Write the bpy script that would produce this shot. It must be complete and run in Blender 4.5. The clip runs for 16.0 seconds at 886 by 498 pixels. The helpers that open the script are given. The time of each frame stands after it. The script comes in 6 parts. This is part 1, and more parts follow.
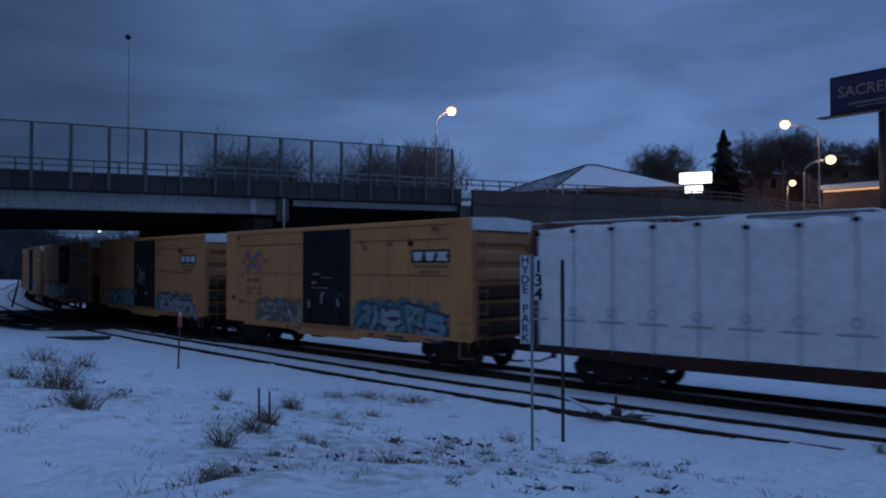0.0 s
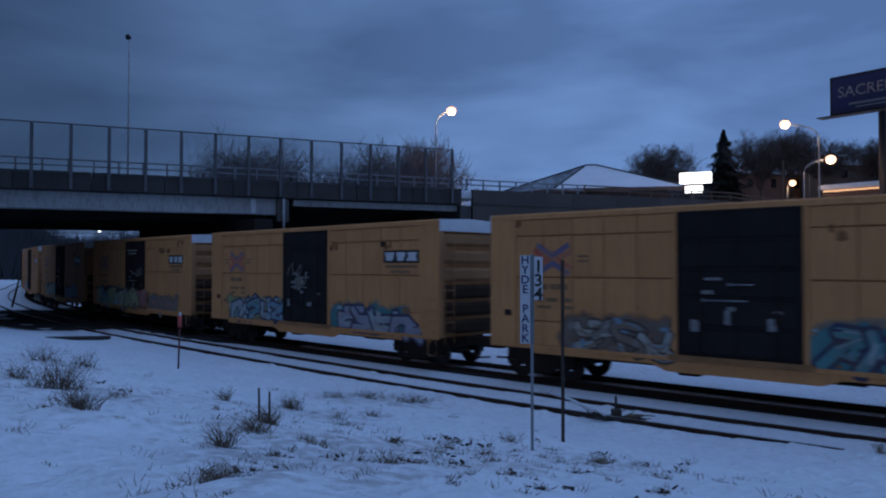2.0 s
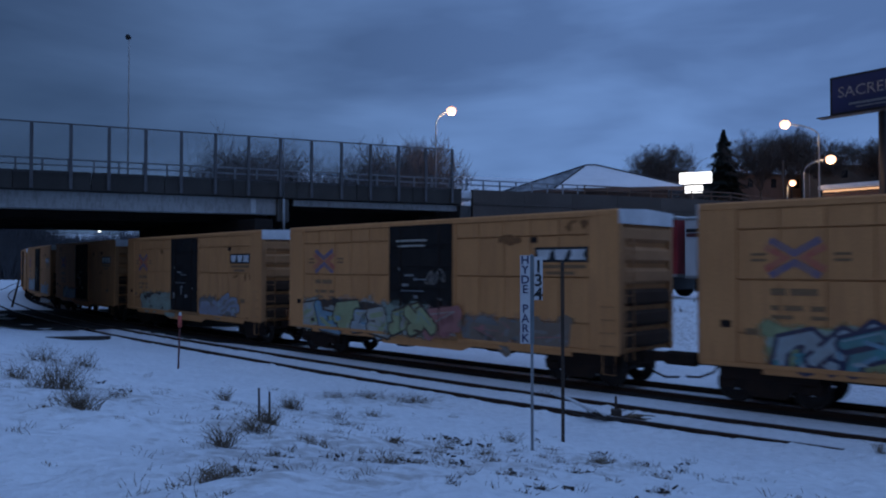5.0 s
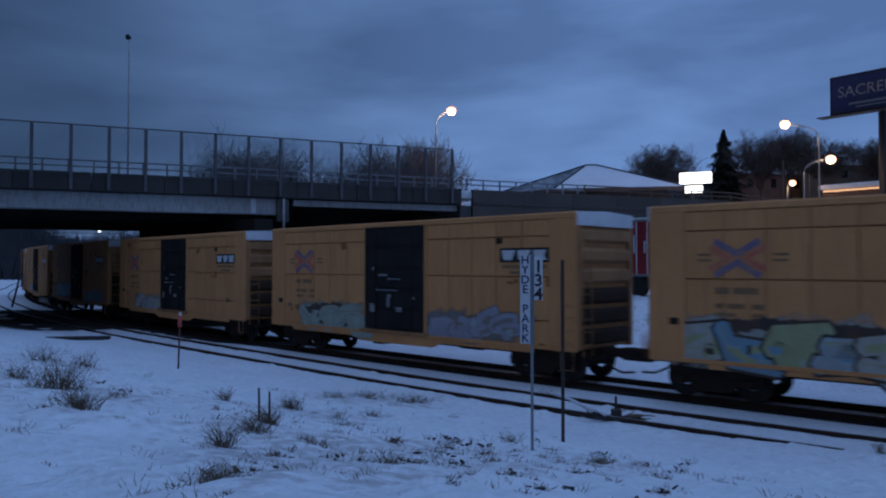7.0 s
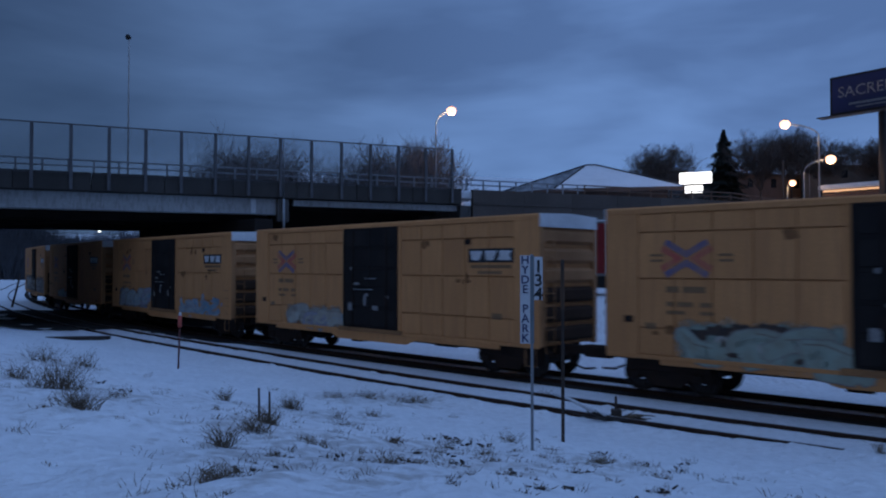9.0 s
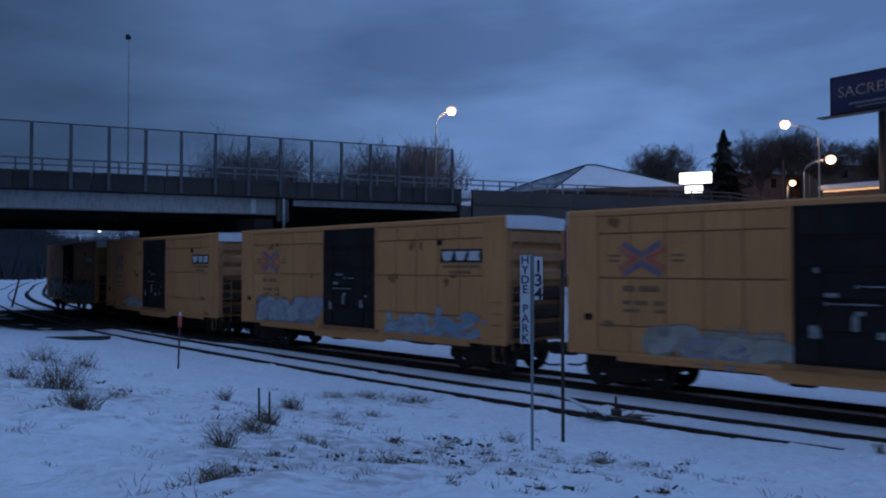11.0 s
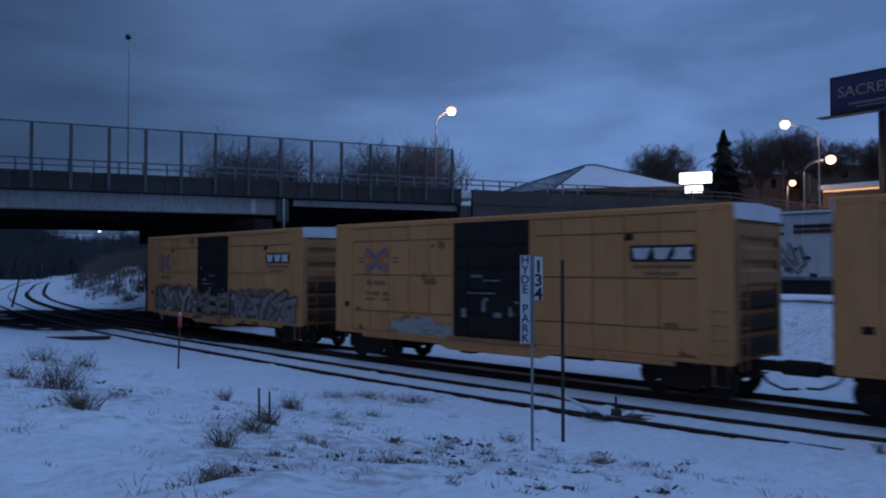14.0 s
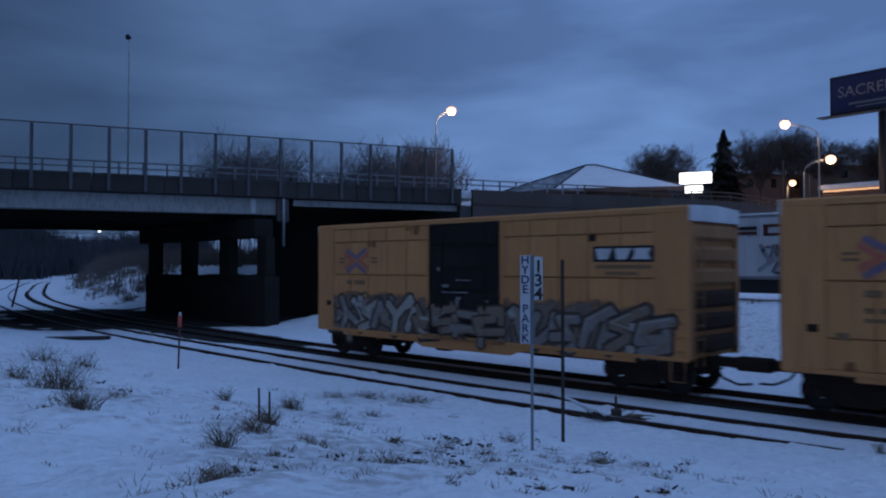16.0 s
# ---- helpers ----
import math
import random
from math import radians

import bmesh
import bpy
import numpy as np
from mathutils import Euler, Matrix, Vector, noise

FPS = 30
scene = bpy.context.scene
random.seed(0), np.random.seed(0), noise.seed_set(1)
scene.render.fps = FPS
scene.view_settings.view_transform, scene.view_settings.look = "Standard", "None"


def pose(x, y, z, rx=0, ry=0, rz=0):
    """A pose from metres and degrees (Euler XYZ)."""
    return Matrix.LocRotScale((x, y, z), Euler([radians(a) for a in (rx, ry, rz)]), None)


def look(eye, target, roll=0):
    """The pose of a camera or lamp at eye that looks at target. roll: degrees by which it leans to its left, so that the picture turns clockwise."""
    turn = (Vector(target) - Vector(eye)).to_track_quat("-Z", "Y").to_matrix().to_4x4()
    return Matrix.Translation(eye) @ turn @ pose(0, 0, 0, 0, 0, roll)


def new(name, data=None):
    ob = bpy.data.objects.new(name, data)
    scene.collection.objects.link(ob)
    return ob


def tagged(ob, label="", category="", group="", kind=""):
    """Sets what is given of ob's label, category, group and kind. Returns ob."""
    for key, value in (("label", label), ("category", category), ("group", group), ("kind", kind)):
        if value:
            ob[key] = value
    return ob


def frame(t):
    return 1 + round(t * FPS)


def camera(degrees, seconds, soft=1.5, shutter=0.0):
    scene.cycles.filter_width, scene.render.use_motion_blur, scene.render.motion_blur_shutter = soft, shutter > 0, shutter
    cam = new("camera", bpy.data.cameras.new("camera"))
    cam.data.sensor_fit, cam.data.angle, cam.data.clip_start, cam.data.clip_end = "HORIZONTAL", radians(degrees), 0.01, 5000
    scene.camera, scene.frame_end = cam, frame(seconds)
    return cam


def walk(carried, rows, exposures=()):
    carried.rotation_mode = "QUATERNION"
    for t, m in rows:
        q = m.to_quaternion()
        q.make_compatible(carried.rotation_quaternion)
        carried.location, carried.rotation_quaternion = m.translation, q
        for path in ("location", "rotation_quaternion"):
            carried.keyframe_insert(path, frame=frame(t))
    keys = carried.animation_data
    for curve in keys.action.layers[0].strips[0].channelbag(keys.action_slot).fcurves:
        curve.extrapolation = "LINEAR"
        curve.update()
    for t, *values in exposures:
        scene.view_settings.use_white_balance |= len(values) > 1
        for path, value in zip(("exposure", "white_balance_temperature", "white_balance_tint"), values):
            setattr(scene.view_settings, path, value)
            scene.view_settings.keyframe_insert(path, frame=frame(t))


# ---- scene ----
cam = camera(59.6, 16.0, soft=2.1, shutter=0.5)
EYE = pose(0, 0, 3.41, 91.256, 0, -0.016)
walk(cam, [(0, EYE), (16, EYE)], exposures=[(0, -0.4), (0.7, -0.36), (1.6, -0.17), (16, -0.17)])

# ------------------------------------------------------------------ world and sun
SUN_EL, SUN_AZ = radians(14), radians(150)
world = bpy.data.worlds.new("dusk")
scene.world = world
world.use_nodes = True
wt = world.node_tree
wt.nodes.clear()


def wnode(kind, **props):
    n = wt.nodes.new(kind)
    for k, v in props.items():
        n.inputs[k].default_value = v
    return n


sky = wt.nodes.new("ShaderNodeTexSky")
sky.sky_type, sky.sun_disc = "NISHITA", False
sky.sun_elevation, sky.sun_rotation = SUN_EL, SUN_AZ
sky.ozone_density, sky.dust_density = 6.0, 0.4
geo = wt.nodes.new("ShaderNodeTexCoord")
sep = wt.nodes.new("ShaderNodeSeparateXYZ")
wt.links.new(geo.outputs["Generated"], sep.inputs[0])
# cloud deck: the direction laid flat on a layer overhead
mapn = wt.nodes.new("ShaderNodeMapping")
mapn.inputs["Scale"].default_value = (1.3, 1.3, 5.0)
mapn.inputs["Rotation"].default_value = (0.12, -0.16, 0.4)
wt.links.new(geo.outputs["Generated"], mapn.inputs[0])
noi = wnode("ShaderNodeTexNoise", Scale=2.3, Detail=4.0, Roughness=0.5, Distortion=0.25)
wt.links.new(mapn.outputs[0], noi.inputs["Vector"])
ramp = wt.nodes.new("ShaderNodeValToRGB")
ramp.color_ramp.elements[0].position, ramp.color_ramp.elements[0].color = 0.34, (0.053, 0.099, 0.222, 1)
ramp.color_ramp.elements[1].position, ramp.color_ramp.elements[1].color = 0.70, (0.099, 0.181, 0.38, 1)
wt.links.new(noi.outputs[0], ramp.inputs[0])
# brighter overhead, where the cloud is thinnest
high = wt.nodes.new("ShaderNodeMapRange")
high.inputs[1].default_value, high.inputs[2].default_value = 0.42, 0.95
high.inputs[3].default_value, high.inputs[4].default_value = 1.0, 2.75
high.interpolation_type = "SMOOTHSTEP"
wt.links.new(sep.outputs[2], high.inputs[0])
mul = wt.nodes.new("ShaderNodeVectorMath")
mul.operation = "SCALE"
wt.links.new(ramp.outputs[0], mul.inputs[0])
wt.links.new(high.outputs[0], mul.inputs["Scale"])
bg1 = wnode("ShaderNodeBackground", Strength=0.006)
wt.links.new(sky.outputs[0], bg1.inputs[0])
bg2 = wnode("ShaderNodeBackground", Strength=1.16)
side = wt.nodes.new("ShaderNodeMapRange")
side.inputs[1].default_value, side.inputs[2].default_value = -0.6, 0.3
side.inputs[3].default_value, side.inputs[4].default_value = 0.42, 1.5
side.interpolation_type = "SMOOTHSTEP"
wt.links.new(sep.outputs[0], side.inputs[0])
mul2 = wt.nodes.new("ShaderNodeVectorMath")
mul2.operation = "SCALE"
wt.links.new(mul.outputs[0], mul2.inputs[0])
wt.links.new(side.outputs[0], mul2.inputs["Scale"])
low = wt.nodes.new("ShaderNodeMapRange")
low.inputs[1].default_value, low.inputs[2].default_value = 0.02, 0.2
low.inputs[3].default_value, low.inputs[4].default_value = 1.28, 1.0
wt.links.new(sep.outputs[2], low.inputs[0])
mul3 = wt.nodes.new("ShaderNodeVectorMath")
mul3.operation = "SCALE"
wt.links.new(mul2.outputs[0], mul3.inputs[0])
wt.links.new(low.outputs[0], mul3.inputs["Scale"])
wt.links.new(mul3.outputs[0], bg2.inputs[0])
add = wt.nodes.new("ShaderNodeAddShader")
wt.links.new(bg1.outputs[0], add.inputs[0])
wt.links.new(bg2.outputs[0], add.inputs[1])
wout = wt.nodes.new("ShaderNodeOutputWorld")
wt.links.new(add.outputs[0], wout.inputs[0])

sun = new("sun", bpy.data.lights.new("sun", "SUN"))
sun.data.energy, sun.data.angle, sun.data.color = 0.12, radians(60), (0.86, 0.92, 1.0)
sun.matrix_world = look((0, 0, 60), (25, 60, 0))

# ------------------------------------------------------------------ materials


def mat(name, col, rough=0.7, metal=0.0, col2=None, scale=3.0, bump=0.15, fine=40.0, emit=None, strength=0.0, stretch=None, amount=0.6, spread=0.18, vary=0.0, dist=0.02, streak=None, spec=0.5):
    """A surface with a broad stain, a fine grain and a relief. stretch: how the stains are drawn out in x, y, z."""
    m = bpy.data.materials.new(name)
    m.use_nodes = True
    t = m.node_tree
    b = t.nodes["Principled BSDF"]
    b.inputs["Roughness"].default_value, b.inputs["Metallic"].default_value = rough, metal
    b.inputs["Specular IOR Level"].default_value = spec
    if emit:
        b.inputs["Emission Color"].default_value = (*emit, 1)
        b.inputs["Emission Strength"].default_value = strength
    tc = t.nodes.new("ShaderNodeTexCoord")
    src = tc.outputs["Object"]
    info = t.nodes.new("ShaderNodeObjectInfo")
    shift = t.nodes.new("ShaderNodeVectorMath")
    shift.operation = "MULTIPLY_ADD"
    shift.inputs[1].default_value = stretch or (1, 1, 1)
    comb = t.nodes.new("ShaderNodeCombineXYZ")
    for i in range(3):
        t.links.new(info.outputs["Random"], comb.inputs[i])
    sc = t.nodes.new("ShaderNodeVectorMath")
    sc.operation = "SCALE"
    sc.inputs["Scale"].default_value = 31.0
    t.links.new(comb.outputs[0], sc.inputs[0])
    t.links.new(src, shift.inputs[0])
    t.links.new(sc.outputs[0], shift.inputs[2])
    n1 = t.nodes.new("ShaderNodeTexNoise")
    n1.inputs["Scale"].default_value, n1.inputs["Detail"].default_value = scale, 5
    n2 = t.nodes.new("ShaderNodeTexNoise")
    n2.inputs["Scale"].default_value, n2.inputs["Detail"].default_value = fine, 3
    t.links.new(shift.outputs[0], n1.inputs["Vector"])
    t.links.new(src, n2.inputs["Vector"])
    c2 = col2 or tuple(c * 0.55 for c in col)
    r = t.nodes.new("ShaderNodeValToRGB")
    r.color_ramp.elements[0].position, r.color_ramp.elements[1].position = 0.5 - spread, 0.5 + spread
    r.color_ramp.elements[0].color = tuple(a * amount + c * (1 - amount) for a, c in zip(c2, col)) + (1,)
    r.color_ramp.elements[1].color = (*col, 1)
    t.links.new(n1.outputs[0], r.inputs[0])
    mx = t.nodes.new("ShaderNodeMix")
    mx.data_type, mx.blend_type = "RGBA", "MULTIPLY"
    mx.inputs[0].default_value = 0.35
    t.links.new(r.outputs[0], mx.inputs[6])
    t.links.new(n2.outputs[0], mx.inputs[7])
    last = mx.outputs[2]
    if streak:
        # runs of grime, drawn out downwards
        n3 = t.nodes.new("ShaderNodeTexNoise")
        n3.inputs["Scale"].default_value, n3.inputs["Detail"].default_value = 7.0, 6
        sm = t.nodes.new("ShaderNodeVectorMath")
        sm.operation = "MULTIPLY"
        sm.inputs[1].default_value = (1.0, 1.0, 0.12)
        t.links.new(shift.outputs[0], sm.inputs[0])
        t.links.new(sm.outputs[0], n3.inputs["Vector"])
        r3 = t.nodes.new("ShaderNodeMapRange")
        r3.inputs[1].default_value, r3.inputs[2].default_value, r3.inputs[4].default_value = 0.47, 0.68, 0.75
        t.links.new(n3.outputs[0], r3.inputs[0])
        m3 = t.nodes.new("ShaderNodeMix")
        m3.data_type = "RGBA"
        t.links.new(r3.outputs[0], m3.inputs[0])
        t.links.new(last, m3.inputs[6])
        m3.inputs[7].default_value = (*streak, 1)
        last = m3.outputs[2]
    if vary:
        rr = t.nodes.new("ShaderNodeMapRange")
        rr.inputs[3].default_value, rr.inputs[4].default_value = 1 - vary, 1 + vary
        t.links.new(info.outputs["Random"], rr.inputs[0])
        vs = t.nodes.new("ShaderNodeVectorMath")
        vs.operation = "SCALE"
        t.links.new(last, vs.inputs[0])
        t.links.new(rr.outputs[0], vs.inputs["Scale"])
        last = vs.outputs[0]
    t.links.new(last, b.inputs["Base Color"])
    if bump:
        bp = t.nodes.new("ShaderNodeBump")
        bp.inputs["Strength"].default_value, bp.inputs["Distance"].default_value = bump, dist
        t.links.new(n2.outputs[0], bp.inputs["Height"])
        t.links.new(bp.outputs[0], b.inputs["Normal"])
    return m


M = {}
M["snow"] = mat("snow", (0.86, 0.87, 0.88), 0.75, col2=(0.74, 0.75, 0.76), scale=0.5, bump=0.9, fine=5.5, dist=0.12)
M["thin_snow"] = mat("thin_snow", (0.86, 0.87, 0.88), 0.75, col2=(0.72, 0.73, 0.75), scale=0.5, bump=0.9, fine=5.5, dist=0.12)
_t = M["thin_snow"].node_tree
_b = _t.nodes["Principled BSDF"]
_src = _b.inputs["Base Color"].links[0].from_socket
_at = _t.nodes.new("ShaderNodeAttribute")
_at.attribute_name = "thin"
_tc = _t.nodes.new("ShaderNodeTexCoord")
_n = _t.nodes.new("ShaderNodeTexNoise")
_n.inputs["Scale"].default_value, _n.inputs["Detail"].default_value, _n.inputs["Roughness"].default_value = 4.2, 8, 0.62
_t.links.new(_tc.outputs["Object"], _n.inputs["Vector"])
_ma = _t.nodes.new("ShaderNodeMath")
_ma.operation = "MULTIPLY_ADD"
_ma.inputs[1].default_value, _ma.inputs[2].default_value = 0.24, 0.0
_t.links.new(_at.outputs["Fac"], _ma.inputs[0])
_ad = _t.nodes.new("ShaderNodeMath")
_ad.operation = "ADD"
_t.links.new(_ma.outputs[0], _ad.inputs[0])
_t.links.new(_n.outputs[0], _ad.inputs[1])
_mr = _t.nodes.new("ShaderNodeMapRange")
_mr.inputs[1].default_value, _mr.inputs[2].default_value, _mr.inputs[4].default_value = 0.66, 0.84, 0.6
_t.links.new(_ad.outputs[0], _mr.inputs[0])
_mx = _t.nodes.new("ShaderNodeMix")
_mx.data_type = "RGBA"
_mx.inputs[7].default_value = (0.30, 0.265, 0.235, 1)
_t.links.new(_mr.outputs[0], _mx.inputs[0])
_t.links.new(_src, _mx.inputs[6])
_t.links.new(_mx.outputs[2], _b.inputs["Base Color"])
M["roof_snow"] = mat("roof_snow", (0.82, 0.83, 0.84), 0.75, col2=(0.5, 0.51, 0.53), scale=0.9, bump=0.3, fine=12)
M["ballast"] = mat("ballast", (0.045, 0.04, 0.038), 0.98, scale=2.0, bump=1.0, fine=14, spec=0.05)
M["steel_rail"] = mat("steel_rail", (0.05, 0.032, 0.026), 0.85, 0.0, col2=(0.07, 0.035, 0.022), scale=2, fine=20, spec=0.15)
M["rail_head"] = mat("rail_head", (0.30, 0.28, 0.27), 0.35, 1.0, scale=2, fine=20)
M["tie"] = mat("tie", (0.055, 0.042, 0.035), 0.9, stretch=(1, 8, 8), fine=30)
M["concrete"] = mat("concrete", (0.14, 0.132, 0.125), 0.9, col2=(0.06, 0.056, 0.053), scale=0.5, stretch=(1, 1, 0.35), bump=0.3, fine=8, vary=0.12, streak=(0.05, 0.046, 0.043), spec=0.2)
M["pale_concrete"] = mat("pale_concrete", (0.42, 0.41, 0.40), 0.9, col2=(0.3, 0.29, 0.28), scale=0.4, stretch=(1, 1, 2.5), bump=0.25, fine=8, streak=(0.2, 0.19, 0.18))
# concrete with the shade under the bridge put into its near-black colour
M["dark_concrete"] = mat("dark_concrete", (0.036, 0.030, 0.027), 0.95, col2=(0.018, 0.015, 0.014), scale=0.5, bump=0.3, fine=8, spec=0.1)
M["galv"] = mat("galv", (0.33, 0.34, 0.35), 0.5, 0.6, scale=1.5, fine=14)
M["fence_grey"] = mat("fence_grey", (0.13, 0.125, 0.13), 0.6, 0.3, scale=1.5, fine=14)
M["yellow"] = mat("boxcar_yellow", (0.72, 0.325, 0.125), 0.75, col2=(0.53, 0.23, 0.088), scale=0.55, stretch=(1.0, 1.0, 0.7), bump=0.08, fine=22, spread=0.2, vary=0.05, streak=(0.46, 0.205, 0.085), spec=0.15)
M["sill_tan"] = mat("sill_tan", (0.42, 0.20, 0.085), 0.8, col2=(0.2, 0.1, 0.05), scale=1.6, bump=0.2, fine=20, spec=0.15)
M["parapet"] = mat("sooty_parapet", (0.082, 0.074, 0.068), 0.95, col2=(0.045, 0.04, 0.037), scale=0.6, stretch=(1, 1, 0.4), bump=0.3, fine=8, vary=0.06, spec=0.1)
M["ramp_wall"] = mat("ramp_concrete", (0.125, 0.103, 0.09), 0.95, col2=(0.075, 0.062, 0.053), scale=0.35, stretch=(1, 1, 0.6), bump=0.3, fine=8, vary=0.03, spec=0.1)
# guard rail brown, with the street lamps' orange light put into the colour
M["rail_rust"] = mat("lamplit_guard_rail", (0.17, 0.11, 0.08), 0.85, col2=(0.1, 0.06, 0.045), scale=1.5, fine=14, spec=0.15)
M["bare_roof"] = mat("half_bare_roof", (0.3, 0.31, 0.32), 0.7, col2=(0.06, 0.06, 0.065), scale=0.35, stretch=(1.6, 0.5, 1), bump=0.2, fine=8, spread=0.1, amount=1.0)
M["sign_back"] = mat("sign_back_grey", (0.20, 0.24, 0.26), 0.5, 0.3, scale=3)
M["end_grime"] = mat("boxcar_end_grime", (0.075, 0.044, 0.03), 0.85, col2=(0.045, 0.028, 0.02), scale=1.2, bump=0.2, fine=26, spec=0.1)
M["yellow_grime"] = mat("boxcar_end_paint", (0.54, 0.265, 0.12), 0.75, col2=(0.2, 0.095, 0.045), scale=0.7, stretch=(1, 1, 0.8), bump=0.1, fine=26, spread=0.22, spec=0.15)
M["door_black"] = mat("door_black", (0.024, 0.021, 0.021), 0.9, col2=(0.042, 0.036, 0.032), scale=0.9, bump=0.1, fine=30, spec=0.08)
M["under"] = mat("under_rust", (0.034, 0.025, 0.022), 0.95, col2=(0.06, 0.036, 0.026), scale=2, bump=0.4, fine=20, spec=0.1)
M["sill_rust"] = mat("sill_rust", (0.16, 0.085, 0.045), 0.85, col2=(0.06, 0.035, 0.025), scale=1.6, bump=0.3, fine=20)
M["wheel"] = mat("wheel_steel", (0.05, 0.038, 0.033), 0.7, 0.4, scale=3, fine=20)
M["black"] = mat("black_paint", (0.012, 0.012, 0.014), 0.6, scale=2)
M["white"] = mat("white_paint", (0.72, 0.72, 0.72), 0.6, col2=(0.5, 0.49, 0.47), scale=2.5)
M["worn_white"] = mat("worn_white", (0.34, 0.33, 0.32), 0.8, col2=(0.06, 0.06, 0.06), scale=7, spread=0.12)
# far twigs paler and bluer, distant haze put into their colour
M["haze_twig"] = mat("hazed_twig", (0.075, 0.075, 0.085), 0.95, scale=0.3, bump=0)
M["faded"] = mat("faded_lettering", (0.30, 0.155, 0.065), 0.7, scale=3)
M["red"] = mat("emblem_red", (0.56, 0.10, 0.07), 0.75, col2=(0.54, 0.21, 0.10), scale=3.2, amount=0.9)
M["blue"] = mat("emblem_blue", (0.13, 0.12, 0.24), 0.75, col2=(0.34, 0.19, 0.15), scale=3.2, amount=0.9)
M["oxide"] = mat("oxide_red", (0.13, 0.028, 0.026), 0.7, col2=(0.06, 0.02, 0.018), scale=1.5)
M["wrap"] = mat("lumber_wrap", (0.90, 0.90, 0.91), 0.5, col2=(0.8, 0.8, 0.82), scale=0.6, stretch=(1, 1, 0.4), bump=0.3, fine=4, dist=0.05)
M["wrap_print"] = mat("wrap_print", (0.5, 0.51, 0.55), 0.6, scale=2)
M["flat_sill"] = mat("flat_sill", (0.055, 0.03, 0.025), 0.9, col2=(0.10, 0.045, 0.03), scale=1.2, spec=0.1)
M["trailer_white"] = mat("trailer_white", (0.68, 0.70, 0.72), 0.45, col2=(0.45, 0.47, 0.5), scale=1.2, stretch=(1, 1, 0.3))
M["trailer_red"] = mat("trailer_red", (0.33, 0.022, 0.03), 0.45, scale=1.2)
M["rubber"] = mat("rubber", (0.02, 0.02, 0.02), 0.9, scale=3)
M["bark"] = mat("bark", (0.055, 0.045, 0.04), 0.95, scale=4)
M["twig"] = mat("twig", (0.125, 0.10, 0.088), 0.95, scale=6)
M["conifer"] = mat("conifer", (0.03, 0.042, 0.034), 0.95, scale=5)
M["weed"] = mat("dry_weed", (0.20, 0.145, 0.095), 0.95, col2=(0.09, 0.06, 0.04), scale=5)
M["roof_dark"] = mat("roof_dark", (0.05, 0.05, 0.055), 0.85, scale=2)
M["house"] = mat("house_wall", (0.10, 0.095, 0.09), 0.85, scale=0.6)
M["house_brown"] = mat("house_brown", (0.13, 0.085, 0.07), 0.85, scale=0.6)
M["wood_dark"] = mat("weathered_post", (0.07, 0.05, 0.04), 0.9, stretch=(8, 8, 1), fine=30)
M["marker"] = mat("marker_orange", (0.55, 0.09, 0.06), 0.6, scale=3)
M["sign_white"] = mat("sign_white", (0.66, 0.67, 0.68), 0.5, col2=(0.5, 0.51, 0.53), scale=3)
M["board_navy"] = mat("billboard_navy", (0.02, 0.028, 0.11), 0.5, col2=(0.02, 0.02, 0.06), scale=0.3)
M["lamp_glow"] = mat("lamp_glow", (0.9, 0.7, 0.5), 0.5, emit=(1.0, 0.47, 0.27), strength=3.4)
M["sign_glow"] = mat("sign_glow", (0.9, 0.9, 0.9), 0.5, emit=(1.0, 0.97, 0.93), strength=2.6)
M["strip_glow"] = mat("strip_glow", (0.9, 0.7, 0.5), 0.5, emit=(1.0, 0.5, 0.2), strength=1.0)
M["brush"] = mat("brush_twigs", (0.155, 0.125, 0.108), 0.95, scale=0.6, bump=0)
M["glass"] = mat("dark_glass", (0.02, 0.022, 0.026), 0.15, scale=2, bump=0)

# ------------------------------------------------------------------ mesh helpers


def box(bm, x0, x1, y0, y1, z0, z1, mi=0, bevel=0.0):
    vs = [bm.verts.new((x, y, z)) for z in (z0, z1) for y in (y0, y1) for x in (x0, x1)]
    fs = [bm.faces.new([vs[i] for i in q]) for q in ((0, 2, 3, 1), (4, 5, 7, 6), (0, 1, 5, 4), (2, 6, 7, 3), (0, 4, 6, 2), (1, 3, 7, 5))]
    for f in fs:
        f.material_index = mi
    if bevel:
        es = list({e for f in fs for e in f.edges})
        r = bmesh.ops.bevel(bm, geom=es, offset=bevel, segments=1, affect="EDGES", profile=0.5)
        for f in r["faces"]:
            f.material_index = mi
    return vs


def tube(bm, pts, radii, n=8, mi=0, cap=True):
    """A round bar through pts; radii one or a list."""
    pts = [Vector(p) for p in pts]
    if not isinstance(radii, (list, tuple)):
        radii = [radii] * len(pts)
    rings = []
    for i, p in enumerate(pts):
        d = (pts[min(i + 1, len(pts) - 1)] - pts[max(i - 1, 0)]).normalized()
        a = d.cross(Vector((0, 0, 1)) if abs(d.z) < 0.9 else Vector((1, 0, 0))).normalized()
        b = d.cross(a)
        rings.append([bm.verts.new(p + (a * math.cos(2 * math.pi * k / n) + b * math.sin(2 * math.pi * k / n)) * radii[i]) for k in range(n)])
    for r0, r1 in zip(rings, rings[1:]):
        for k in range(n):
            f = bm.faces.new((r0[k], r0[(k + 1) % n], r1[(k + 1) % n], r1[k]))
            f.material_index, f.smooth = mi, True
    if cap and n > 2:
        bm.faces.new(rings[0][::-1]).material_index = mi
        bm.faces.new(rings[-1]).material_index = mi


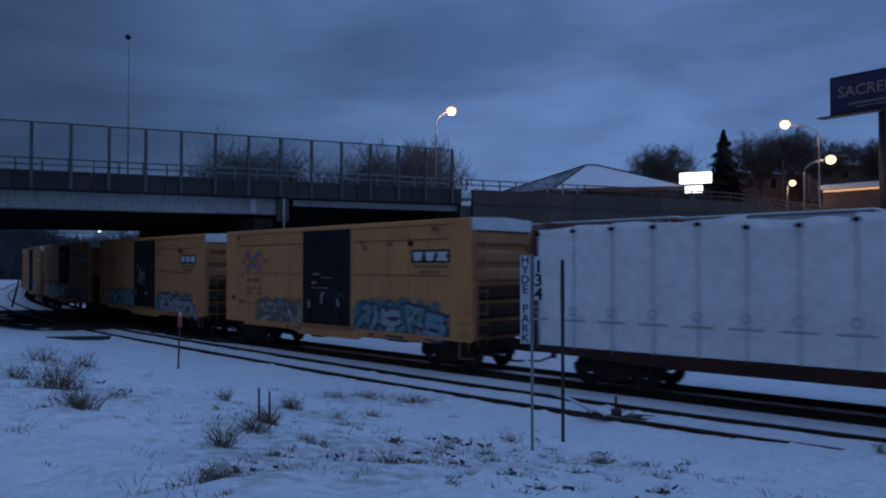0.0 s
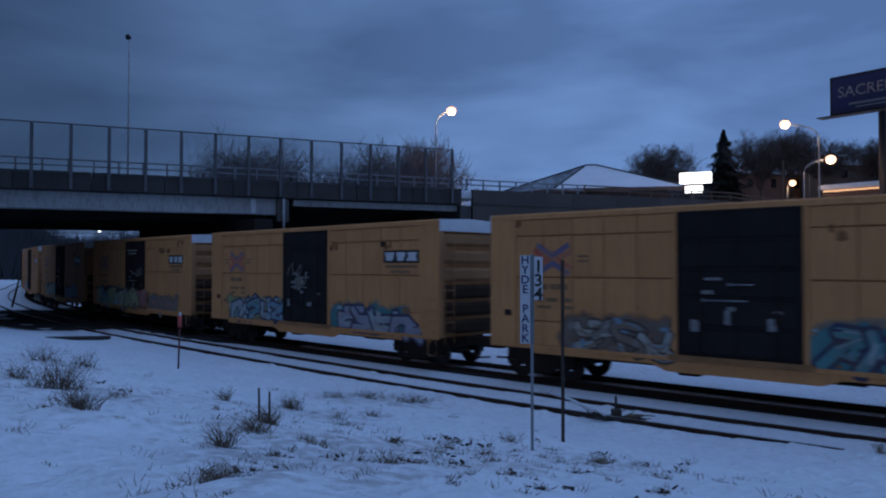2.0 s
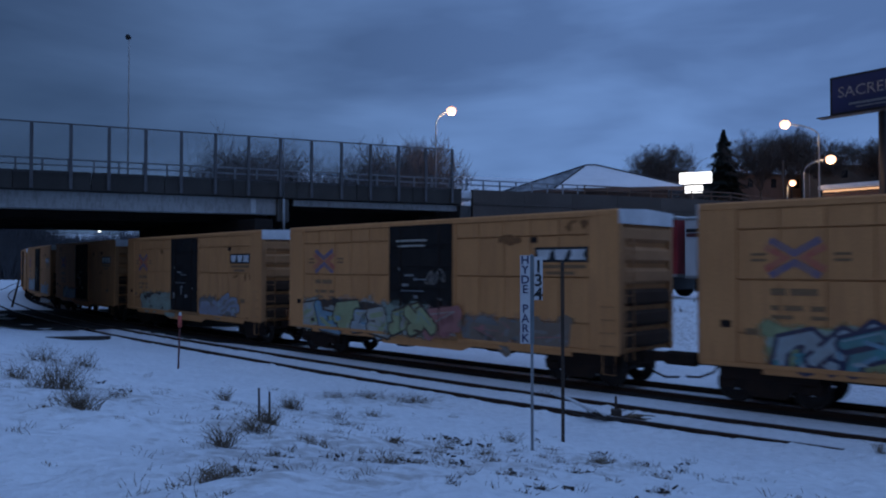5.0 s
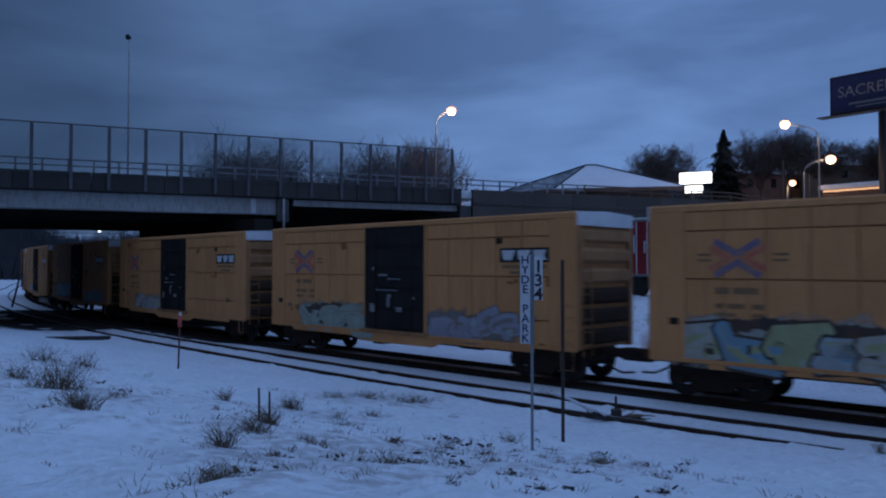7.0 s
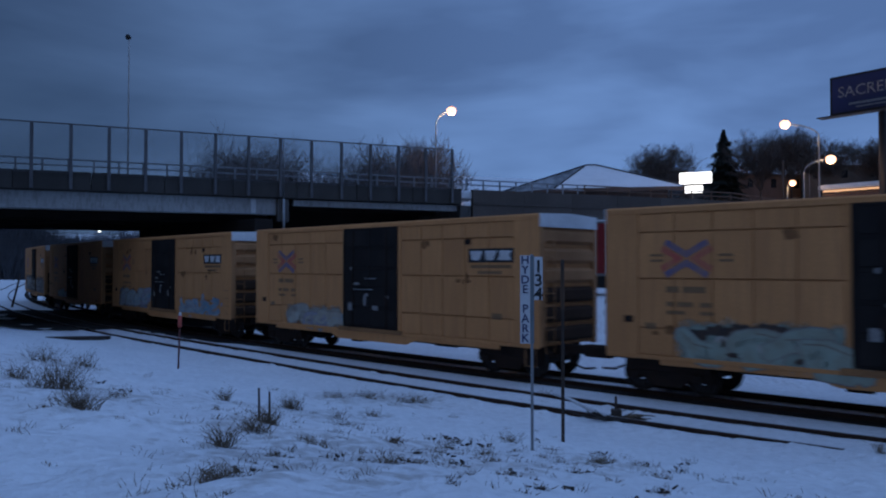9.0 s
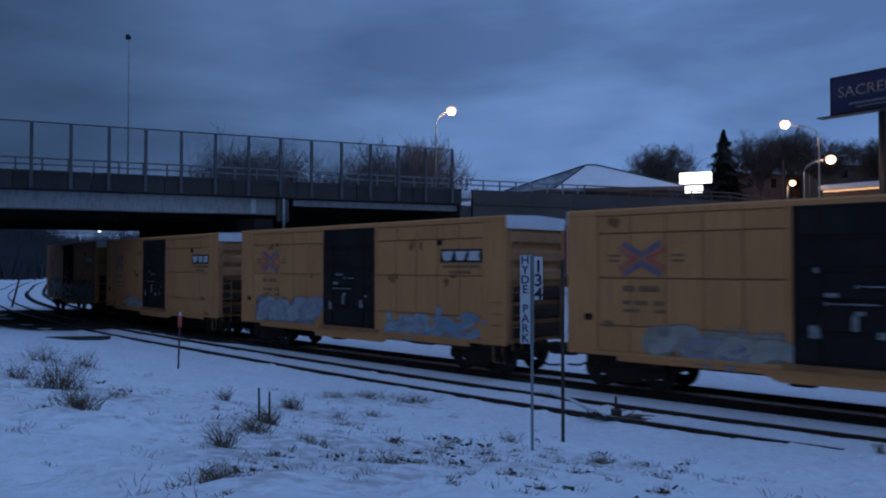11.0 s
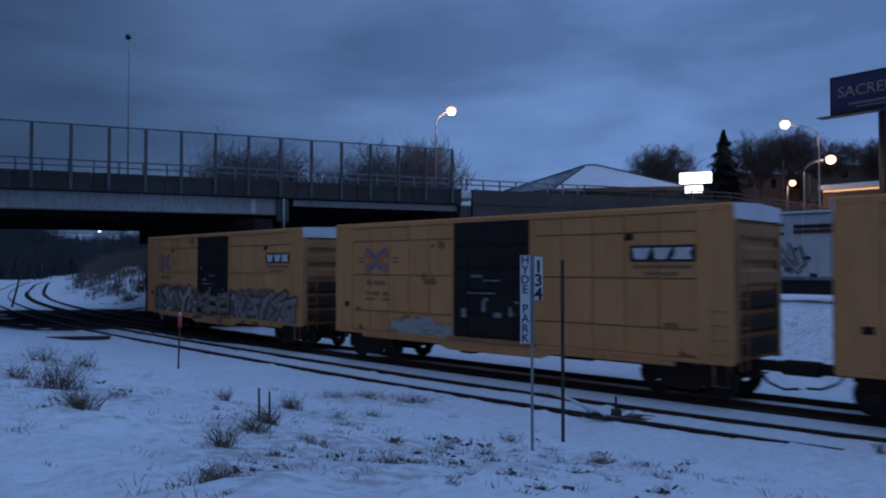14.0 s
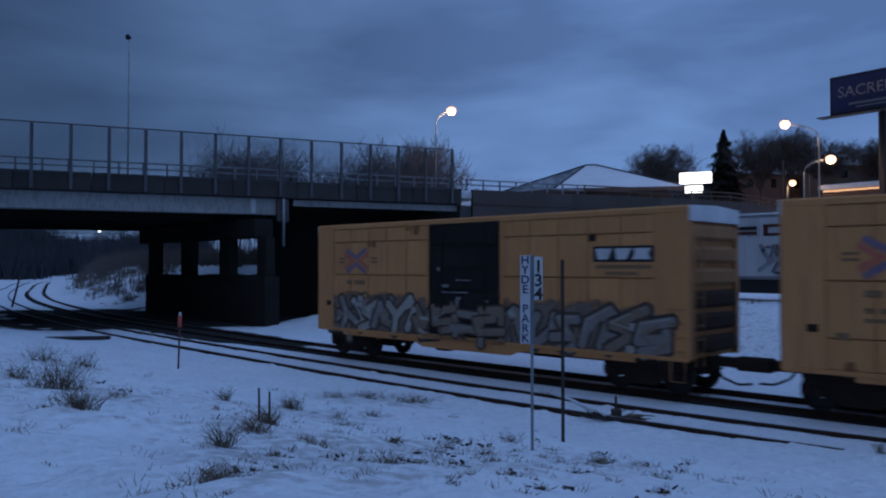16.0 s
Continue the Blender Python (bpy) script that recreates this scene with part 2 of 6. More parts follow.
def prism(bm, outline, y0, y1, mi=0):
    """An outline in x, z drawn from y0 to y1."""
    a = [bm.verts.new((x, y0, z)) for x, z in outline]
    b = [bm.verts.new((x, y1, z)) for x, z in outline]
    n = len(outline)
    bm.faces.new(a).material_index = mi
    bm.faces.new(b[::-1]).material_index = mi
    for i in range(n):
        bm.faces.new((a[i], b[i], b[(i + 1) % n], a[(i + 1) % n])).material_index = mi


def mesh_of(bm, materials, name="mesh"):
    bmesh.ops.recalc_face_normals(bm, faces=bm.faces)
    me = bpy.data.meshes.new(name)
    bm.to_mesh(me)
    bm.free()
    for m in materials if isinstance(materials, (list, tuple)) else [materials]:
        me.materials.append(M[m] if isinstance(m, str) else m)
    return me


def part(name, bm, materials, parent, label="", m=None):
    me = mesh_of(bm, materials, name) if isinstance(bm, bmesh.types.BMesh) else bm
    ob = new(name, me)
    ob.parent = parent
    if m is not None:
        ob.matrix_basis = m
    if label:
        ob["label"] = label
    return ob


def thing(name, label, category, m=None, group="", kind="", bm=None, materials=None):
    ob = new(name, mesh_of(bm, materials, name) if bm is not None else None)
    if m is not None:
        ob.matrix_basis = m
    return tagged(ob, label, category, group, kind)


# ------------------------------------------------------------------ the line of the track
KNOT_S = (-150, -110, -85, -60, -35, -10, 20, 60)
KNOT_K = (0.0115, -0.0012, 0.00253, 0.00423, 0.00421, 0.00325, 0.0034, 0.00355)
_s = np.linspace(-200, 230, 4301)
_d = _s[1] - _s[0]
_i0 = int(np.argmin(abs(_s)))
_a = np.cumsum(np.interp(_s, KNOT_S, KNOT_K)) * _d
_a += -0.7746 - _a[_i0]
_x, _y = np.cumsum(np.cos(_a)) * _d, np.cumsum(np.sin(_a)) * _d
_x, _y = _x - _x[_i0], _y - _y[_i0] + 27.783
_z = np.where(_s < -20, -(_s + 20) * 0.00337, 0.0)


def line(s, side=0.0):
    """Place and heading on the main track; side: metres towards the camera's side."""
    x, y, z, a = (float(np.interp(s, _s, v)) for v in (_x, _y, _z, _a))
    return Vector((x + side * math.sin(a), y - side * math.cos(a), z)), a


def to_line(x, y):
    """s, side and height of the track nearest to arrays x, y."""
    if len(x) > 6000:
        h = len(x) // 2
        a, b = to_line(x[:h], y[:h]), to_line(x[h:], y[h:])
        return tuple(np.concatenate(p) for p in zip(a, b))
    st = slice(0, None, 10)
    px, py, pa, ps, pz = _x[st], _y[st], _a[st], _s[st], _z[st]
    i = np.argmin((px[None] - x[:, None]) ** 2 + (py[None] - y[:, None]) ** 2, axis=1)
    dx, dy = x - px[i], y - py[i]
    side = dx * np.sin(pa[i]) - dy * np.cos(pa[i])
    far = np.hypot(dx, dy)
    return ps[i], np.where(side >= 0, far, -far), pz[i]


def siding(s):
    """Side of the second track's middle."""
    k = min(1, max(0, (s + 12) / 20))
    e = min(1, max(0, (s - 10) / 12))
    return 3.52 + 0.45 * k * k * (3 - 2 * k) - 0.35 * e * e * (3 - 2 * e)


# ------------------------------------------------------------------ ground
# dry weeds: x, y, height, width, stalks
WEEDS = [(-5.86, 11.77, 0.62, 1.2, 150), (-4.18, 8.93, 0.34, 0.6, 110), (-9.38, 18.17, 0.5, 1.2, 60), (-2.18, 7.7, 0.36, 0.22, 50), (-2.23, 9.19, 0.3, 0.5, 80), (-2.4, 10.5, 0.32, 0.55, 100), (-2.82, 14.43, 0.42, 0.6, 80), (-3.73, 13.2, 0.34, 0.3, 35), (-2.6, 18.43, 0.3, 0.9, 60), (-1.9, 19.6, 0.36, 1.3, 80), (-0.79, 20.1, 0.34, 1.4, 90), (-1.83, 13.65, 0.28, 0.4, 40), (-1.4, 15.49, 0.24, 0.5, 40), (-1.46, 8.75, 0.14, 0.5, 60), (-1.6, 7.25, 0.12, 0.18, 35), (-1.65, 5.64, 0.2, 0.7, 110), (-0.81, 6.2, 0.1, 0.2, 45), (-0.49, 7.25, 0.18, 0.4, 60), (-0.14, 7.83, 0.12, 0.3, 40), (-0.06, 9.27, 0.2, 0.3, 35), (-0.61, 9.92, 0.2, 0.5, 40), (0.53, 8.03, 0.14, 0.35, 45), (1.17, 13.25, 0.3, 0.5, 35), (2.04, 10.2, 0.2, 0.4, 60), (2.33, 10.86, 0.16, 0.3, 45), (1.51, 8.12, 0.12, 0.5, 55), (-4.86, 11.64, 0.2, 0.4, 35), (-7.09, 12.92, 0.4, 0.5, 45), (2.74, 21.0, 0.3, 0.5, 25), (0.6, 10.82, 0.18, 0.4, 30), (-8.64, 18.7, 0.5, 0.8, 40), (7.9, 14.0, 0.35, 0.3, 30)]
BR0, BRD = Vector((-10.27, 47.0, 0)), Vector((0.9125, 0.409, 0)).normalized()
BRN = Vector((-BRD.y, BRD.x, 0))          # across the bridge, away from the camera
BRIDGE_W = 20.0


def smooth(a, b, v):
    k = np.clip((v - a) / (b - a), 0, 1)
    return k * k * (3 - 2 * k)


def ground_z(x, y):
    x, y = np.atleast_1d(np.asarray(x, float)), np.atleast_1d(np.asarray(y, float))
    s, side, tz = to_line(x, y)
    z = tz - 0.16 + 0 * x
    # the camera's bank
    z = z + 0.055 * smooth(2.0, 2.6, side) * (1 - smooth(5.0, 5.6, side))
    rise = smooth(6.3, 19.0, side) * 1.75 * smooth(-60, -15, s) + 0.25 * smooth(5.5, 8, side)
    z = z + rise
    z = z + 0.22 * smooth(4.15, 4.75, side) * smooth(11.5, 16.5, s)
    # hillside behind the camera, out of view, added to cut the low sky light
    z = z + smooth(24, 75, side) * smooth(-40, -10, s) * 12
    # unseen wooded slope left, up to the bridge approach, added to shade the cars
    aside = -(x + 0.62 * y) - 1.5
    z = z + smooth(9.5, 25, side) * smooth(0, 8, aside) * smooth(-75, -50, s) * (1 - smooth(-14, 4, s)) * 13
    # terrace with the parked trailers, past the main track
    t = smooth(3.4, 11.5, -side) * 2.0 * smooth(-26, -12, s)
    z = z + t
    # approach embankment behind the retaining wall and hill beyond it
    along = (x - BR0.x) * BRD.x + (y - BR0.y) * BRD.y
    across = (x - BR0.x) * BRN.x + (y - BR0.y) * BRN.y
    up = smooth(0.3, 1.0, across) * smooth(13.0, 14.0, along)
    z = z * (1 - up) + 8.0 * up
    z = z + smooth(25, 130, across) * smooth(5, 60, along) * 17
    # unseen approach fill behind the added left abutment, more shade for the cars
    fill = smooth(-22.4, -23.4, along) * smooth(-13, 0, across) * (1 - smooth(BRIDGE_W, BRIDGE_W + 11, across))
    z = z * (1 - fill) + 8.0 * fill
    # brushy bank inside the far curve
    b = smooth(3.2, 10.0, -side) * smooth(BRIDGE_W - 5, BRIDGE_W + 3, across) * (1 - smooth(8, 14, along)) * 3.6
    z = np.maximum(z, z + b * (1 - up))
    # far side of the valley
    z = z + smooth(9, 70, side) * smooth(-50, -95, s) * 9
    z = z + smooth(150, 420, np.hypot(x, y)) * 8
    return z


def gz(x, y):
    """Height of the snow's surface, with its unevenness near the camera."""
    z = float(ground_z(x, y)[0])
    if math.hypot(x, y) < 120:
        sd = to_line(np.array([x]), np.array([y]))[1]
        z += float((rough_snow(np.array([x]), np.array([y])) * (smooth(5.2, 7.0, sd) + smooth(2.5, 4.5, -sd)))[0])
    return z


def sheet(name, xs, ys, zs, materials, label, category):
    nx, ny = xs.shape
    verts = np.stack([xs.ravel(), ys.ravel(), zs.ravel()], 1).tolist()
    faces = [(i * ny + j, (i + 1) * ny + j, (i + 1) * ny + j + 1, i * ny + j + 1) for i in range(nx - 1) for j in range(ny - 1)]
    me = bpy.data.meshes.new(name)
    me.from_pydata(verts, [], faces)
    for p in me.polygons:
        p.use_smooth = True
    for m in materials:
        me.materials.append(M[m])
    ob = new(name, me)
    return tagged(ob, label, category, kind="structure")


def rough_snow(x, y):
    out = np.empty(len(x))
    for i, (a, b) in enumerate(zip(x, y)):
        out[i] = noise.noise((a * 0.35, b * 0.35, 0)) * 0.13 + noise.noise((a * 1.2, b * 1.2, 3)) * 0.095 + noise.noise((a * 3.1, b * 3.1, 7)) * 0.05
    return out


def spaced(lo, hi, step, least, most, ratio):
    """Even steps from lo to hi, then ever wider ones out to least and most."""
    mid = list(np.arange(lo, hi, step))
    d, q = step, mid[-1]
    up = []
    while q < most:
        d *= ratio
        q += d
        up.append(q)
    d, q = step, lo
    down = []
    while q > least:
        d *= ratio
        q -= d
        down.append(q)
    return np.array(down[::-1] + mid + up)


gx = spaced(-11, 11, 0.16, -850, 850, 1.055)
gy = spaced(4.5, 22, 0.16, -140, 950, 1.055)
GX, GY = np.meshgrid(gx, gy, indexing="ij")
flat_x, flat_y = GX.ravel(), GY.ravel()
GZ = ground_z(flat_x, flat_y)
_, gside, _ = to_line(flat_x, flat_y)
near = np.hypot(flat_x, flat_y) < 120
amp = np.maximum(smooth(5.2, 7.0, gside), 0.3 * smooth(1.6, 2.4, gside)) + smooth(2.5, 4.5, -gside)
bumpz = np.zeros(len(flat_x))
bumpz[near] = rough_snow(flat_x[near], flat_y[near]) * amp[near]
GZ = (GZ + bumpz).reshape(GX.shape)
ground = sheet("ground", GX, GY, GZ, ["thin_snow"], "uneven snow-covered ground sloping down to the tracks", "snow")
# thin snow over dead grass round the weeds
thin = np.zeros(len(flat_x))
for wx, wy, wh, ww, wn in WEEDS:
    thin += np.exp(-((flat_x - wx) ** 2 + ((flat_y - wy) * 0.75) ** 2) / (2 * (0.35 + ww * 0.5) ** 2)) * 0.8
thin += 0.62 * smooth(4.0, 6.0, -gside) * (1 - smooth(16, 22, -gside)) * (flat_x > -12)
attr = ground.data.attributes.new("thin", "FLOAT", "POINT")
attr.data.foreach_set("value", np.clip(thin, 0, 1).astype(np.float32))

# bare ballast under the bridge, where no snow falls
bu = np.linspace(-32, 13.5, 110)
bv = np.linspace(-0.5, BRIDGE_W + 0.5, 40)
BU, BV = np.meshgrid(bu, bv, indexing="ij")
edge = np.array([noise.noise((a * 0.8, 5.0, 1.0)) * 0.5 for a in bu])
BV2 = BV + np.where(BV < 1, edge[:, None], 0) + np.where(BV > BRIDGE_W - 1, edge[::-1][:, None] * 0.8, 0)
bxx = BR0.x + BU * BRD.x + BV2 * BRN.x
byy = BR0.y + BU * BRD.y + BV2 * BRN.y
bzz = ground_z(bxx.ravel(), byy.ravel()).reshape(bxx.shape) + 0.05
sheet("ballast_bed", bxx, byy, bzz, ["ballast"], "bare dark ballast sheltered from snow under the bridge", "ballast")


# ------------------------------------------------------------------ tracks
def sweep(bm, side, s0, s1, step, profile, mi=0):
    """Draw a profile (side, z) along the track line."""
    n = int((s1 - s0) / step) + 1
    rings = []
    for i in range(n):
        s = s0 + i * step
        ring = []
        for o, z in profile:
            p, _ = line(s, (side(s) if callable(side) else side) + o)
            ring.append(bm.verts.new((p.x, p.y, p.z + z)))
        rings.append(ring)
    k = len(profile)
    for r0, r1 in zip(rings, rings[1:]):
        for j in range(k):
            bm.faces.new((r0[j], r0[(j + 1) % k], r1[(j + 1) % k], r1[j])).material_index = mi
    bm.faces.new(rings[0])
    bm.faces.new(rings[-1][::-1])


RAIL = [(-0.07, -0.17), (0.07, -0.17), (0.07, -0.155), (0.012, -0.13), (0.012, -0.045), (0.036, -0.03), (0.036, -0.004), (0.03, 0.0), (-0.03, 0.0), (-0.036, -0.004), (-0.036, -0.03), (-0.012, -0.045), (-0.012, -0.13), (-0.07, -0.155)]


def track(label, middle, s0, s1, sunk=0.0):
    tr = thing("railway_track", label, "railway track", kind="structure")
    for sd in (-0.753, 0.753):
        bm = bmesh.new()
        sweep(bm, (lambda s, q=sd: middle(s) + q), s0, s1, 1.0, RAIL)
        part("rail", bm, "steel_rail", tr, "rusty steel rail with snow against its foot")
        bm = bmesh.new()
        sweep(bm, (lambda s, q=sd: middle(s) + q), s0, s1, 1.0, [(-0.028, 0.0), (0.028, 0.0), (0.02, 0.004), (-0.02, 0.004)])
        part("rail_head", bm, "rail_head", tr, "worn bright running surface")
    bm = bmesh.new()
    box(bm, -0.115, 0.115, -1.3, 1.3, -0.33, -0.145, bevel=0.015)
    tie = mesh_of(bm, "tie", "tie")
    s = max(s0, -70)
    while s < min(s1, 30):
        p, a = line(s, middle(s))
        part("tie", tie, None, tr, m=Matrix.Translation(p) @ Matrix.Rotation(a + random.uniform(-0.02, 0.02), 4, "Z") @ Matrix.Translation((0, 0, random.uniform(-0.035, 0.008) - sunk)))
        s += 0.53
    return tr


track("main railway track with dark ballast showing beside the rails", lambda s: 0.0, -168, 70, 0.035)
track("empty railway track half buried in snow", siding, -168, 70, 0.05)
# lumpy snow lying against the rails of the empty track
for sd in (-0.753, 0.753):
    verts, faces = [], []
    n = 0
    for i in range(520):
        q = -32 + i * 0.12
        lump = noise.noise((q * 1.1, sd, 2)) * 0.05 + noise.noise((q * 3.7, sd, 6)) * 0.045 + 0.02 * smooth(0, 18, q)
        for o, z in ((0.03, -0.13), (0.05, -0.13 + lump * 1.3), (0.13, -0.105 + lump * 1.3), (0.26, -0.11 + lump * 0.5), (0.4, -0.17)):
            p, _ = line(q, siding(q) + sd + o)
            verts.append((p.x, p.y, p.z + float(z)))
        if i:
            faces += [(n - 5 + j, n + j, n + j + 1, n - 4 + j) for j in range(4)]
        n += 5
    me = bpy.data.meshes.new("rail_snow")
    me.from_pydata(verts, [], faces)
    me.materials.append(M["snow"])
    for f in me.polygons:
        f.use_smooth = True
    tagged(new("rail_snow", me), "lumpy snow lying against the rail", "snow", kind="stuff")
# bare ballast of the main track running out from under the bridge
verts, faces = [], []
for i in range(46):
    q = -27 + i * 0.4
    k = float(1 - smooth(-15, -9, q))
    wig = noise.noise((q * 0.7, 1, 1)) * 0.35 + noise.noise((q * 2.9, 4, 1)) * 0.15
    for o, z in ((-1.0 - 1.1 * k + wig, -0.2), (-0.9 - 0.9 * k + wig, -0.118), (0.9 + 0.85 * k - wig, -0.118), (1.0 + 1.0 * k - wig, -0.2)):
        p, _ = line(q, o)
        verts.append((p.x, p.y, p.z + z))
    if i:
        faces += [(4 * i - 4 + j, 4 * i + j, 4 * i + j + 1, 4 * i - 3 + j) for j in range(3)]
me = bpy.data.meshes.new("ballast_apron")
me.from_pydata(verts, [], faces)
me.materials.append(M["ballast"])
tagged(new("ballast_apron", me), "dark bare ballast running out from under the bridge", "ballast", kind="structure")
# ballast shoulders that the passing trains keep clear of snow
bm = bmesh.new()
sweep(bm, 0.0, -168, 70, 0.7, [(0.70, -0.22), (0.72, -0.125), (1.10, -0.13), (1.34, -0.24)])
sweep(bm, 0.0, -168, 70, 0.7, [(-1.34, -0.24), (-1.05, -0.13), (-0.72, -0.125), (-0.70, -0.22)])
thing("ballast_shoulder", "dark ballast strip swept clear along the rails", "ballast", kind="structure", bm=bm, materials=["ballast"])

# ------------------------------------------------------------------ bridge: x along, y across (away from the camera)
BRM = Matrix.Translation(BR0) @ Matrix.Rotation(math.atan2(BRD.y, BRD.x), 4, "Z")
bridge = thing("road_bridge", "concrete road bridge with tall mesh fence over the railway", "bridge", m=BRM, kind="structure")
L0, L1, JOINT, END = -60.0, 12.6, 0.4, 12.6
# deck in the dark tone that holds the shade of its underside
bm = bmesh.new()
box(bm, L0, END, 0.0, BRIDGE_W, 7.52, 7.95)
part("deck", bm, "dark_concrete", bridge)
# main span girders, second span shallower; inner ones darkened in colour for shade
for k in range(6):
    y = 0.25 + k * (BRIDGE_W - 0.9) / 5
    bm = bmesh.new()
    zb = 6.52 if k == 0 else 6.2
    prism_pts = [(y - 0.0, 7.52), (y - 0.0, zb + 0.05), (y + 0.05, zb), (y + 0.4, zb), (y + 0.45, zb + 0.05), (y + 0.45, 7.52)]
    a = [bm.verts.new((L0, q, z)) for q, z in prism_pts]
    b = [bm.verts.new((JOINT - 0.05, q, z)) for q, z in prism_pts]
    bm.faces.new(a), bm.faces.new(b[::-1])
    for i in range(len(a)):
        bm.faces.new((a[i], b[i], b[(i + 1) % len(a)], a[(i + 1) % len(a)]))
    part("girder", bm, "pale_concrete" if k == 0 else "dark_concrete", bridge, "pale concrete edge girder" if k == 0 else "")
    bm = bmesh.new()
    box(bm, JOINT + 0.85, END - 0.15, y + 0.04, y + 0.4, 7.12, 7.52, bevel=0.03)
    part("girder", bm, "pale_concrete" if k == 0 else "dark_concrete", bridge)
# worn repair patches on the edge girder
bm = bmesh.new()
box(bm, -1.35, -1.05, 0.235, 0.26, 6.6, 7.45, bevel=0.01)
part("repair_patch", bm, "sign_white", bridge, "pale vertical patch of fresh mortar")
# parapet in cast lengths
x = L0
k = 0
while x < END - 0.1:
    n = min(x + 3.836, END)
    bm = bmesh.new()
    box(bm, x + 0.012, n - 0.012, -0.12, 0.2, 7.56, 8.6, bevel=0.02)
    part("parapet_panel", bm, "parapet", bridge, "stained concrete parapet length" if k == 0 else "")
    x = n
    k += 1
bm = bmesh.new()
box(bm, L0, END, BRIDGE_W - 0.2, BRIDGE_W + 0.12, 7.56, 8.6)
part("parapet_panel", bm, "concrete", bridge)
# low parapet rail: two bars on short posts
for z in (8.92, 9.26):
    bm = bmesh.new()
    box(bm, L0, 22.5, 0.0, 0.07, z - 0.045, z + 0.045, bevel=0.012)
    part("parapet_rail", bm, "galv", bridge)
    bm = bmesh.new()
    box(bm, L0, 30.0, BRIDGE_W - 0.07, BRIDGE_W, z - 0.045, z + 0.045, bevel=0.012)
    part("parapet_rail", bm, "galv", bridge)
bm = bmesh.new()
box(bm, -0.05, 0.05, 0.0, 0.1, 8.56, 9.3, bevel=0.01)
rail_post = mesh_of(bm, "galv", "rail_post")
for i in range(36):
    part("rail_post", rail_post, None, bridge, m=pose(22.0 - 1.28 * i, 0, 0))
for i in range(24):
    part("rail_post", rail_post, None, bridge, m=pose(28.0 - 2.56 * i, BRIDGE_W - 0.09, 0))
# snow lying on the parapet behind the rail
bm = bmesh.new()
box(bm, L0, 30, 0.22, 1.5, 7.96, 8.5, bevel=0.1)
part("plowed_snow", bm, "roof_snow", bridge, "snow plowed against the parapet")
# tall fence
POST = 1.918
posts = [11.86 - POST * i for i in range(38)]
bm = bmesh.new()
box(bm, -0.09, 0.09, -0.26, -0.13, 7.62, 11.19, bevel=0.015)
fence_post = mesh_of(bm, "fence_grey", "fence_post")
for q in posts:
    part("fence_post", fence_post, None, bridge, m=pose(q, 0, 0))
bm = bmesh.new()
box(bm, posts[-1], posts[0] + 0.08, -0.24, -0.16, 11.15, 11.22, bevel=0.01)
part("fence_top_rail", bm, "fence_grey", bridge)
wire = M["wire"] = mat("fence_wire", (0.16, 0.165, 0.18), 0.5, 0.5, scale=2, bump=0)
bm = bmesh.new()
for i in range(31):
    xx = 0.02 + i * (POST - 0.04) / 30
    box(bm, xx - 0.0035, xx + 0.0035, -0.204, -0.197, 8.45, 11.16)
for i in range(44):
    zz = 8.5 + i * 0.0605
    box(bm, 0, POST, -0.2035, -0.1975, zz - 0.003, zz + 0.003)
panel = mesh_of(bm, "wire", "mesh_panel")
for i, q in enumerate(posts[1:]):
    part("mesh_panel", panel, None, bridge, "fine welded wire mesh" if i == 0 else "", m=pose(q, 0, 0))
# piers stand beside the track, so they run along it
pa = line(-22)[1]
PIER = Matrix.Translation(line(-17, -4.6)[0] + Vector((0, 0, -0.3))) @ Matrix.Rotation(pa + math.pi, 4, "Z")
# the pier's dark colour carries the shade below the deck
pier = thing("bridge_pier", "concrete bridge pier darkened in colour for shade, with square openings above a solid wall", "bridge pier", m=PIER, kind="structure")
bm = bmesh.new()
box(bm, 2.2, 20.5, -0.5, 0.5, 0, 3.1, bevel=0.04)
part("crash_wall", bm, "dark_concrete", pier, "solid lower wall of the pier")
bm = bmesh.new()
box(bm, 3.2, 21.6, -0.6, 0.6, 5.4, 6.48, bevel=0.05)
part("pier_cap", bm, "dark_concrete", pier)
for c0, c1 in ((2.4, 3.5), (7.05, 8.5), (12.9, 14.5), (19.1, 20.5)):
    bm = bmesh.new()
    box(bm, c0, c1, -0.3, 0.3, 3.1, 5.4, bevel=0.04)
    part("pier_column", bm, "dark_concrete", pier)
bm = bmesh.new()
tube(bm, [(0.55, -0.16, 4.6), (0.55, -0.16, 7.5)], 0.09, 10)
tube(bm, [(0.55, -0.16, 7.5), (0.55, -0.16, 11.1)], 0.035, 8)
part("drain_pipe", bm, "galv", bridge, "thin grey standpipe at the span joint")
bm = bmesh.new()
box(bm, 0.2, 0.9, -0.05, 0.5, 6.1, 7.5, bevel=0.03)
part("bearing_block", bm, "concrete", bridge, "concrete bearing block at the span joint")
# far pier, beyond both tracks on the camera's side
bm = bmesh.new()
box(bm, -0.9, 0.0, 0.1, BRIDGE_W, 0.0, 7.5, bevel=0.03)
box(bm, -0.9, -0.5, -0.1, 0.1, 5.9, 7.5)
abut = thing("abutment", "stained concrete bridge abutment (left one unseen, added for shade)", "abutment", m=BRM @ pose(13.4, 0, 0), kind="structure", bm=bm, materials=["concrete"])
# left abutment, out of view, added to block light from the cars below
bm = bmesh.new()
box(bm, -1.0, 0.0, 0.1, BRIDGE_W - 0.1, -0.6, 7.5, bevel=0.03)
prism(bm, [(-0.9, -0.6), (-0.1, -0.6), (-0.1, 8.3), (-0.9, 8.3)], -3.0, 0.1)
